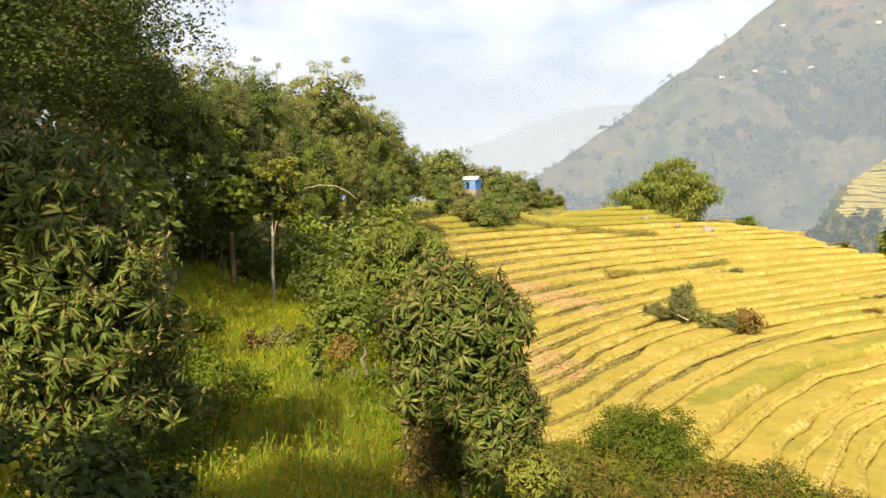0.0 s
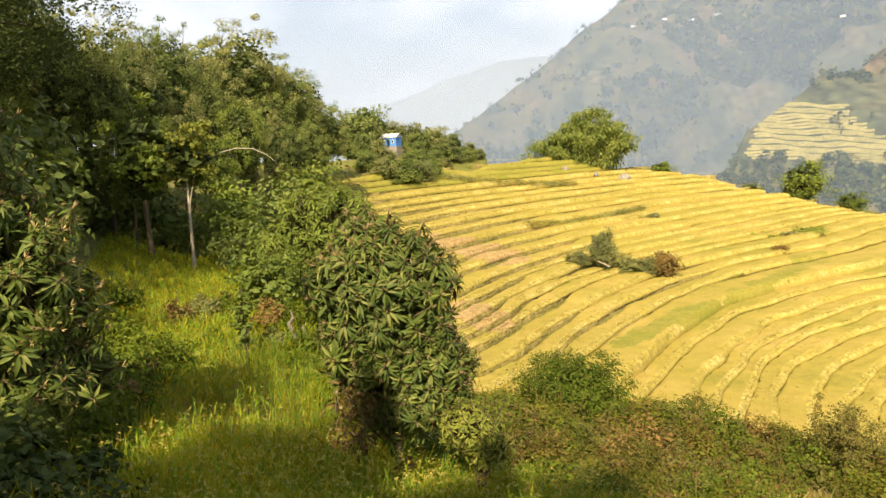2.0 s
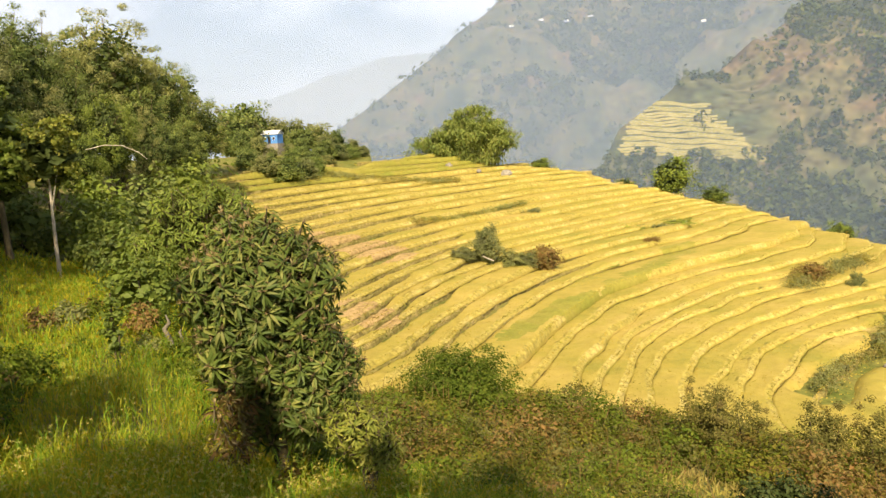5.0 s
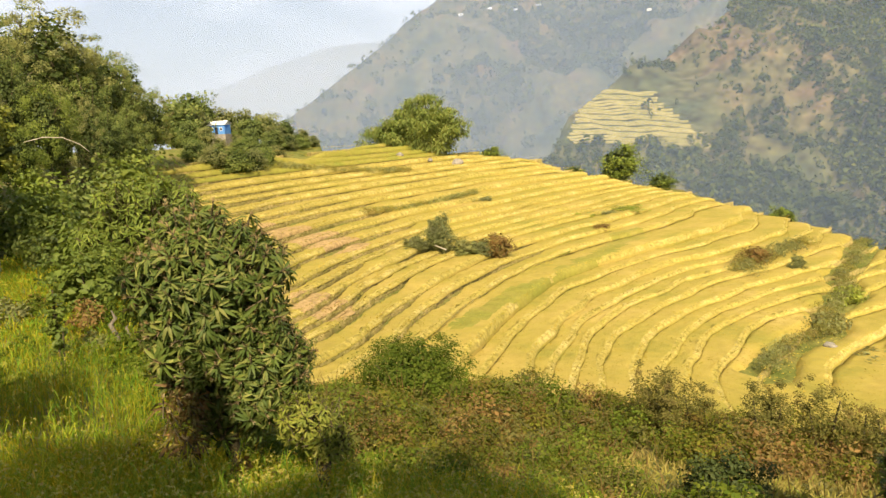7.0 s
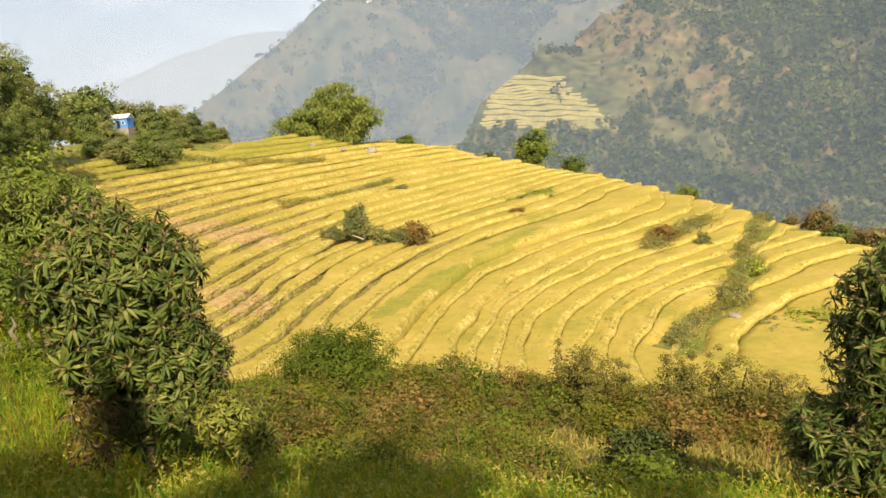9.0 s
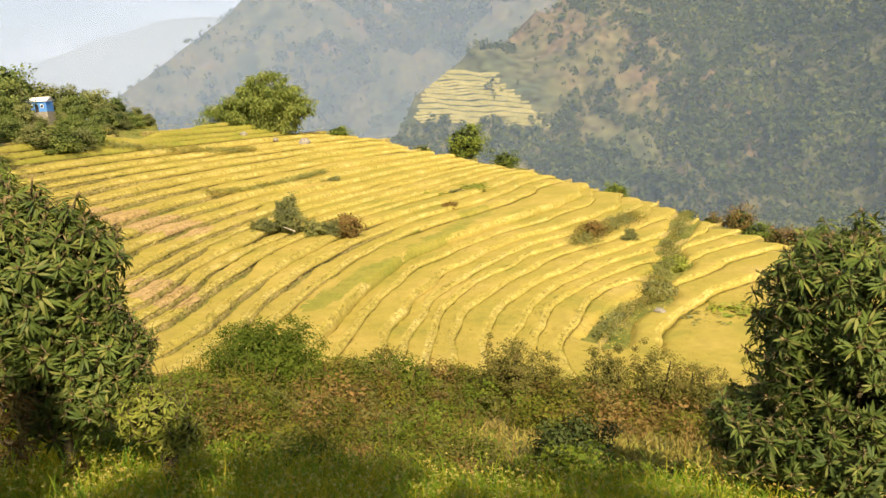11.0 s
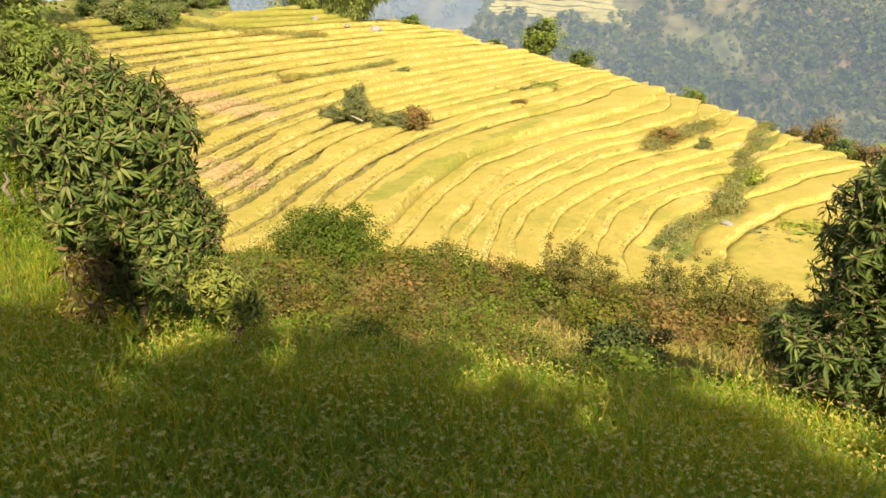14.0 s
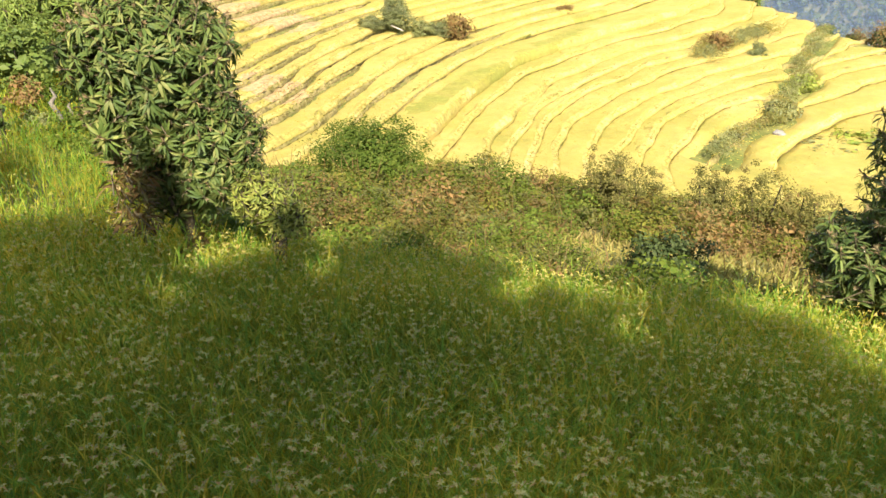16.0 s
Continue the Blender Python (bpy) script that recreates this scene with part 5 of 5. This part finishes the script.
# ---- millet ----
def millet():
    t = thing("millet_field", pose(0, 0, 0), "knee-high green millet with brown seed heads", "millet", kind="stuff")
    n = 50000
    h = rng.uniform(-42, 66, n)
    r = 1.15 + 6.4 * rng.random(n) ** 0.72
    m = 21000
    far_y = rng.uniform(7, 27, m)
    x = np.concatenate([r * np.sin(np.radians(h)), rng.uniform(-8.2, 0.5, m) * (0.5 + far_y / 26)])
    y = np.concatenate([r * np.cos(np.radians(h)), far_y])
    e = past_edge(x, y)
    keep = (e < 0.1) & (x > -3.6 - 0.14 * y - 0.09 * np.clip(y - 12, 0, 20))
    keep &= (y < 5.6) | (y > 12.5) | (x > -2.15 - 0.18 * (y - 6.3) + 0.12 * np.sin(3 * y))
    x, y = x[keep], y[keep]
    r = np.hypot(x, y)
    z = ground_height(x, y)
    n = len(x)
    tall = np.where(y > 10.5, 0.34, 0.66) * (1 + 0.10 * wave(x, y, 4, 1.1) + 0.09 * rng.normal(size=n)) * np.clip(0.55 + 0.25 * r, 0.6, 1.0)
    base = np.stack([x, y, z], -1)
    lean = np.stack([0.13 * rng.normal(size=n) + 0.03, 0.13 * rng.normal(size=n) + 0.03, np.ones(n)], -1)
    chunks = [blades(base, lean, rng.normal(size=(n, 3)), tall, 0.0026 + 0.0006 * r, 0.0, 1)]
    for k in range(3):
        s = rng.uniform(0.35, 0.95, n)
        a = rng.uniform(0, 2 * np.pi, n)
        flat = rng.uniform(0.35, 1.0, n)
        way = np.stack([np.cos(a) * flat, np.sin(a) * flat, rng.uniform(0.5, 1.5, n)], -1)
        long = np.minimum(rng.uniform(0.12, 0.34, n), tall * 0.8)
        chunks.append(blades(base + lean * (tall * s)[:, None], way, np.stack([-np.sin(a), np.cos(a), 0 * a], -1), long, 0.0030 + 0.0009 * r, rng.uniform(0.15, 0.9, n), 1))
    part("millet_blades", mesh_of("millet_blades", *merge(chunks), M_MILLET), t)
    pick = rng.random(n) < np.where(r < 9, 0.2, 0.06)
    tip = (base + lean * (tall * 1.04)[:, None])[pick]
    c = []
    for k in range(6):
        a = k * 1.05 + rng.uniform(0, 0.7, len(tip))
        way = np.stack([np.cos(a), np.sin(a), rng.uniform(0.5, 1.6, len(tip))], -1)
        c.append(blades(tip, way, np.stack([-np.sin(a), np.cos(a), 0 * a], -1), rng.uniform(0.018, 0.032, len(tip)), 0.0085, rng.uniform(0.3, 1.0, len(tip)), 1))
    part("seed_heads", mesh_of("seed_heads", *merge(c), M_HEAD), t, "brown fingered seed heads")


millet()

# trees behind the camera that shade the field: place across the sun's way, top, half width
for across, top, wide, count, label in ((-3.9, 5.2, 0.5, 3600, "low leafy tree behind the field"), (-2.8, 7.3, 0.58, 5400, "upright leafy tree behind the field"), (-1.85, 6.4, 0.5, 5400, "leafy broadleaf tree behind the field"), (0.2, 7.1, 0.85, 7400, "bushy tree behind the field"), (-0.95, 6.0, 0.45, 4400, "low round-headed tree behind the field"),
                                        (1.4, 4.9, 0.5, 4400, "low young tree behind the field"), (2.45, 5.75, 0.75, 6000, "slim leafy tree behind the field")):
    x, y = across * 0.9613 - 4.0 * 0.2756, -across * 0.2756 - 4.0 * 0.9613
    high = top - float(ground_height(x, y))
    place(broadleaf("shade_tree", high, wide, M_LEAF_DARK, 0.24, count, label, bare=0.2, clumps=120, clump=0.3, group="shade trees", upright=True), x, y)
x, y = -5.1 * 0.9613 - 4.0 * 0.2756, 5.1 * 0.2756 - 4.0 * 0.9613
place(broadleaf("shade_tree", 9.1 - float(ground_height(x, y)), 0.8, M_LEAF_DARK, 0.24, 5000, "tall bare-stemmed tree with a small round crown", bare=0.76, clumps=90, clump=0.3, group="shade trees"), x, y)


# ---- far slopes, woods, terraces, houses and haze sheets ----
def far_slope(name, label, heads, radii, height, mat):
    H, R = np.meshgrid(np.radians(heads), radii, indexing="ij")
    x, y = R * np.sin(H), R * np.cos(H)
    z = height(np.degrees(H), R)
    n, m = H.shape
    i, j = np.meshgrid(np.arange(n - 1), np.arange(m - 1), indexing="ij")
    f = np.stack([i * m + j, i * m + j + 1, (i + 1) * m + j + 1, (i + 1) * m + j], -1).reshape(-1, 4)
    ob = new(name, mesh_of(name, np.stack([x, y, z], -1).reshape(-1, 3), f, mat, True))
    return tagged(ob, label, "mountain", kind="structure")


def smin(a, b, k):
    return -smax(-a, -b, k)


def folds(x, y, seed, size):
    """Sharp-backed ribs and gullies, from -1 to 1."""
    return 1 - 2 * np.abs(wave(x, y, seed, size))


def spur_height(h, r):
    x, y = r * np.sin(np.radians(h)), r * np.cos(np.radians(h))
    calm = 1 - 0.92 * np.exp(-((h - 32) / 5.5) ** 4 - ((r - 590) / 60) ** 4)
    face = -105 + 0.62 * (r - 420) + calm * (12 * folds(x, y, 1, 70) + 7 * folds(x, y, 6, 28) + 2.5 * wave(x, y, 8, 9) - 7)
    top = np.interp(h, [5, 22, 25.5, 27.2, 31.5, 37.5, 45, 60, 90], [-0.22, -0.13, -0.05, 0.012, 0.062, 0.112, 0.21, 0.36, 0.45])
    rc = (0.62 * 420 + 105) / (0.62 - top)
    crest = rc * top - 0.75 * (r - rc) + 5 * wave(x, y, 6, 35)
    return smin(face, crest, 12.0)


def range_height(h, r):
    x, y = r * np.sin(np.radians(h)), r * np.cos(np.radians(h))
    top = np.interp(h, [-12, 3, 7.4, 12, 16.9, 23, 30, 40, 60, 90], [-0.10, -0.03, 0.032, 0.085, 0.147, 0.225, 0.31, 0.42, 0.48, 0.5])
    rc = (0.60 * 1100 + 230) / (0.60 - top)
    rough = np.clip((rc - r) / 260, 0.12, 1)
    face = -230 + 0.60 * (r - 1100) + rough * (60 * folds(x, y, 4, 230) + 30 * folds(x, y, 7, 90) + 9 * folds(x, y, 9, 33) - 30)
    crest = rc * top - 0.8 * (r - rc) + 16 * wave(x, y, 3, 70)
    return smin(face, crest, 25.0)


def back_height(h, r):
    x, y = r * np.sin(np.radians(h)), r * np.cos(np.radians(h))
    face = -500 + 0.6 * (r - 2600) + 90 * wave(x, y, 2, 420) + 30 * wave(x, y, 5, 150)
    top = np.interp(h, [-40, -10, 0, 5, 12, 20], [0.09, 0.075, 0.062, 0.078, 0.10, 0.12])
    rc = (0.6 * 2600 + 500) / (0.6 - top)
    return smin(face, rc * top - 0.8 * (r - rc), 40.0)


far_slope("mountain_spur", "forested mountain spur with dry grass slopes", np.linspace(15, 80, 240), np.linspace(300, 1050, 125), spur_height, M_MOUNTAIN)
far_slope("mountain_range", "hazy blue-green mountainside with bare patches", np.linspace(-5, 62, 220), np.linspace(1000, 2600, 120), range_height, M_MOUNTAIN)
far_slope("mountain_back", "faint blue mountains under cloud", np.linspace(-45, 30, 160), np.linspace(2600, 4300, 60), back_height, M_MOUNTAIN)


def far_woods(name, label, count, heads, radii, height, size, dense):
    h = rng.uniform(*heads, count * 3)
    r = np.sqrt(rng.uniform(radii[0] ** 2, radii[1] ** 2, count * 3))
    x, y = r * np.sin(np.radians(h)), r * np.cos(np.radians(h))
    keep = np.nonzero(rng.random(len(x)) < dense(h, r, x, y))[0][:count]
    x, y, h, r = x[keep], y[keep], h[keep], r[keep]
    z = height(h, r)
    n = len(x)
    s = size * rng.uniform(0.45, 1.0, n) * np.where(rng.random(n) < 0.2, 1.6, 1.0)
    # ragged crowns: sprays of foliage round each tree's middle
    k = 16
    out = unit(rng.normal(size=(n, k, 3)) + [0, 0, 0.25])
    p = out * (0.6 + 0.4 * rng.random((n, k, 1))) * [0.85, 0.85, 1.0] * s[:, None, None] * np.stack([np.ones(n), np.ones(n), rng.uniform(0.8, 1.5, n)], -1)[:, None]
    p = p + np.stack([x, y, z + 0.75 * s], -1)[:, None]
    v, F = scraps(p.reshape(-1, 3), np.repeat(s * 0.86, k) * rng.uniform(0.7, 1.3, n * k), out=out.reshape(-1, 3), stray=0.3)
    ob = new(name, mesh_of(name, v, F, M_FAR_WOOD))
    return tagged(ob, label, "woods", kind="stuff")


def spur_dense(h, r, x, y):
    el = spur_height(h, r) / r
    patch = (h > 26) & (h < 37.8) & (el > -0.03) & (el < 0.05)
    clump = ramp01(wave(x, y, 2.4, 30) + 0.45 * wave(x, y, 7.7, 13) - 0.25 * folds(x, y, 1, 70), 0.12, 0.4)
    deep = ramp01(h + 1.6 * wave(x, y, 4.2, 40) + 0.7 * wave(x, y, 2.9, 14), 42.0, 45.5) * (0.35 + 0.65 * ramp01(wave(x, y, 3.3, 60) + 0.45 * wave(x, y, 5.0, 22), -0.6, -0.1))
    deep = deep * (1 - 0.95 * np.exp(-((h - 55.0) / 2.6) ** 2 - ((el - 0.035) / 0.02) ** 2))
    band = ramp01(-el + 0.010 * wave(x, y, 6.1, 25), 0.032, 0.046) * ramp01(wave(x, y, 9.1, 40), -0.7, -0.25)
    wood = np.maximum(np.maximum(0.09 + 0.75 * clump * ramp01(h, 22, 30), deep), 0.95 * band)
    # grassy ridge that falls towards the stream
    ridge = np.exp(-((el - np.interp(h, [38, 40, 44, 49], [-0.03, -0.042, -0.076, -0.135]) + 0.006 * wave(x, y, 2.2, 18)) / np.interp(h, [38, 41, 46], [0.012, 0.02, 0.013])) ** 4) * ramp01(h, 38.2, 39.5) * ramp01(h, 49.5, 48)
    return np.where(patch, 0.012, wood * (1 - 0.93 * ridge))


def range_dense(h, r, x, y):
    return 0.06 + 0.94 * ramp01(wave(x, y, 5.1, 130) - 0.5 * folds(x, y, 4, 230) + 0.5 * wave(x, y, 1.1, 45), -0.1, 0.35)


far_woods("spur_woods", "dense mixed woods on the mountain spur", 23000, (20, 64), (320, 800), spur_height, 3.3, spur_dense)
far_woods("valley_woods", "olive and brown woods in the valley below the brow", 4200, (40, 70), (300, 520), lambda h, r: ground_height(r * np.sin(np.radians(h)), r * np.cos(np.radians(h))) - 0.5, 2.3, lambda h, r, x, y: 0.35 + 0.65 * ramp01(wave(x, y, 3.7, 22), -0.4, 0.1))
far_woods("range_woods", "scattered hazy woods on the far mountainside", 8000, (5, 46), (1080, 2200), range_height, 7.5, range_dense)


# pale rice terraces on the spur
def spur_radius(h, el):
    r = np.full_like(h, 400.0)
    top = np.interp(h, [25.5, 27.2, 31.5, 37.5, 45], [-0.05, 0.012, 0.062, 0.112, 0.21])
    lo, hi = np.full_like(h, 380.0), (0.62 * 420 + 105) / (0.62 - top) - 4
    for _ in range(40):
        mid = 0.5 * (lo + hi)
        up = spur_height(h, mid) / mid > el
        hi = np.where(up, mid, hi)
        lo = np.where(up, lo, mid)
    return 0.5 * (lo + hi)


for k in range(20):
    e0 = -0.026 + 0.0034 * k + 0.0006 * math.sin(k * 2.9)
    h0, h1 = 27.0 + 0.09 * k + 0.15 * math.sin(k * 2.0), 37.4 - 0.22 * k + 0.3 * math.sin(k * 1.7)
    hs = np.linspace(h0, max(h0 + 1.5, h1), 40)
    line = e0 - 0.0016 * (hs - 27) + 0.0011 * np.sin(hs * 1.3 + k * 0.35) + 0.0006 * np.sin(hs * 3.1 + k)
    r0 = spur_radius(hs, line)
    ok = (spur_height(hs, r0) / r0 > line - 0.002) & (np.sin(hs * 1.1 + k * 1.9) > -0.93) & (np.abs(hs - 32.4 - 0.12 * k) > 0.18)
    hs, r0 = hs[ok], r0[ok]
    if len(hs) < 4:
        continue
    z0 = spur_height(hs, r0)
    dep = 3.5 + 0.7 * np.sin(hs * 3 + k)
    rows = []
    for dr, dz in ((-0.6, -1.6), (-0.5, 0.6), (0.4, 1.1), (1.0, 1.5)):
        rr = r0 + (dr if dr < 1 else dep)
        rows.append(np.stack([rr * np.sin(np.radians(hs)), rr * np.cos(np.radians(hs)), z0 + dz], -1))
    v = np.stack(rows, 1)
    n, m = v.shape[:2]
    i, j = np.meshgrid(np.arange(n - 1), np.arange(m - 1), indexing="ij")
    q = np.stack([i * m + j, i * m + j + 1, (i + 1) * m + j + 1, (i + 1) * m + j], -1).reshape(-1, 4)
    ob = new("far_terrace", mesh_of("far_terrace", v.reshape(-1, 3), q, M_FAR_FIELD))
    tagged(ob, "pale yellow rice terrace on the mountain spur", "rice terrace", "far terraces")

# small houses on the far slopes
VILLAGE = hill_house(pose(0, 0, 0), M_WHITE, "tiny white house on the far mountainside", (10, 6, 4), "far houses")
first = True
for n, (h, el) in enumerate([(19.8, 0.137), (21.9, 0.142), (23.7, 0.139), (25.4, 0.142), (29.2, 0.186), (23.6, 0.193), (33.0, 0.125)]):
    hh = np.array([h])
    f = range_height if n < 6 else spur_height
    lo, hi = (1000.0, 2600.0) if n < 6 else (420.0, 900.0)
    for _ in range(40):
        mid = 0.5 * (lo + hi)
        lo, hi = (lo, mid) if float(f(hh, np.array([mid]))[0]) / mid > el else (mid, hi)
    x, y = ray_spot(h, mid - 4)
    m = pose(x, y, el * mid + (1.0 if n < 6 else 0.5), 0, 0, -h + 25 * (n % 3 - 1)) @ Matrix.Scale(1.0 if n < 6 else 0.45, 4)
    if first:
        VILLAGE.matrix_basis, first = m, False
    else:
        copy_thing(VILLAGE, Matrix.Identity(4)).matrix_basis = m


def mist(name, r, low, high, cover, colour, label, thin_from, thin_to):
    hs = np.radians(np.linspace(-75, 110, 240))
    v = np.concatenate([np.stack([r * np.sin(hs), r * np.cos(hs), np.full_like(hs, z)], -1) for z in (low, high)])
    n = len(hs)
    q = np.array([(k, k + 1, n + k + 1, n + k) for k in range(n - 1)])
    ob = new(name, mesh_of(name, v, q, haze_sheet_material(name, cover, colour, thin_from, thin_to), True))
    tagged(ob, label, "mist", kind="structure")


# added see-through sheets; their blue colour stands in for haze over distance
mist("haze_sheet_near", 290, -120, 600, 0.21, (0.36, 0.48, 0.74), "thin blue haze over the valley", 20, 330)
mist("haze_sheet_far", 980, -400, 1800, 0.27, (0.30, 0.39, 0.64), "blue haze before the far mountainside", 100, 900)
mist("haze_sheet_back", 2560, -900, 2600, 0.8, (0.46, 0.53, 0.70), "pale cloud haze before the last mountains", 120, 800)
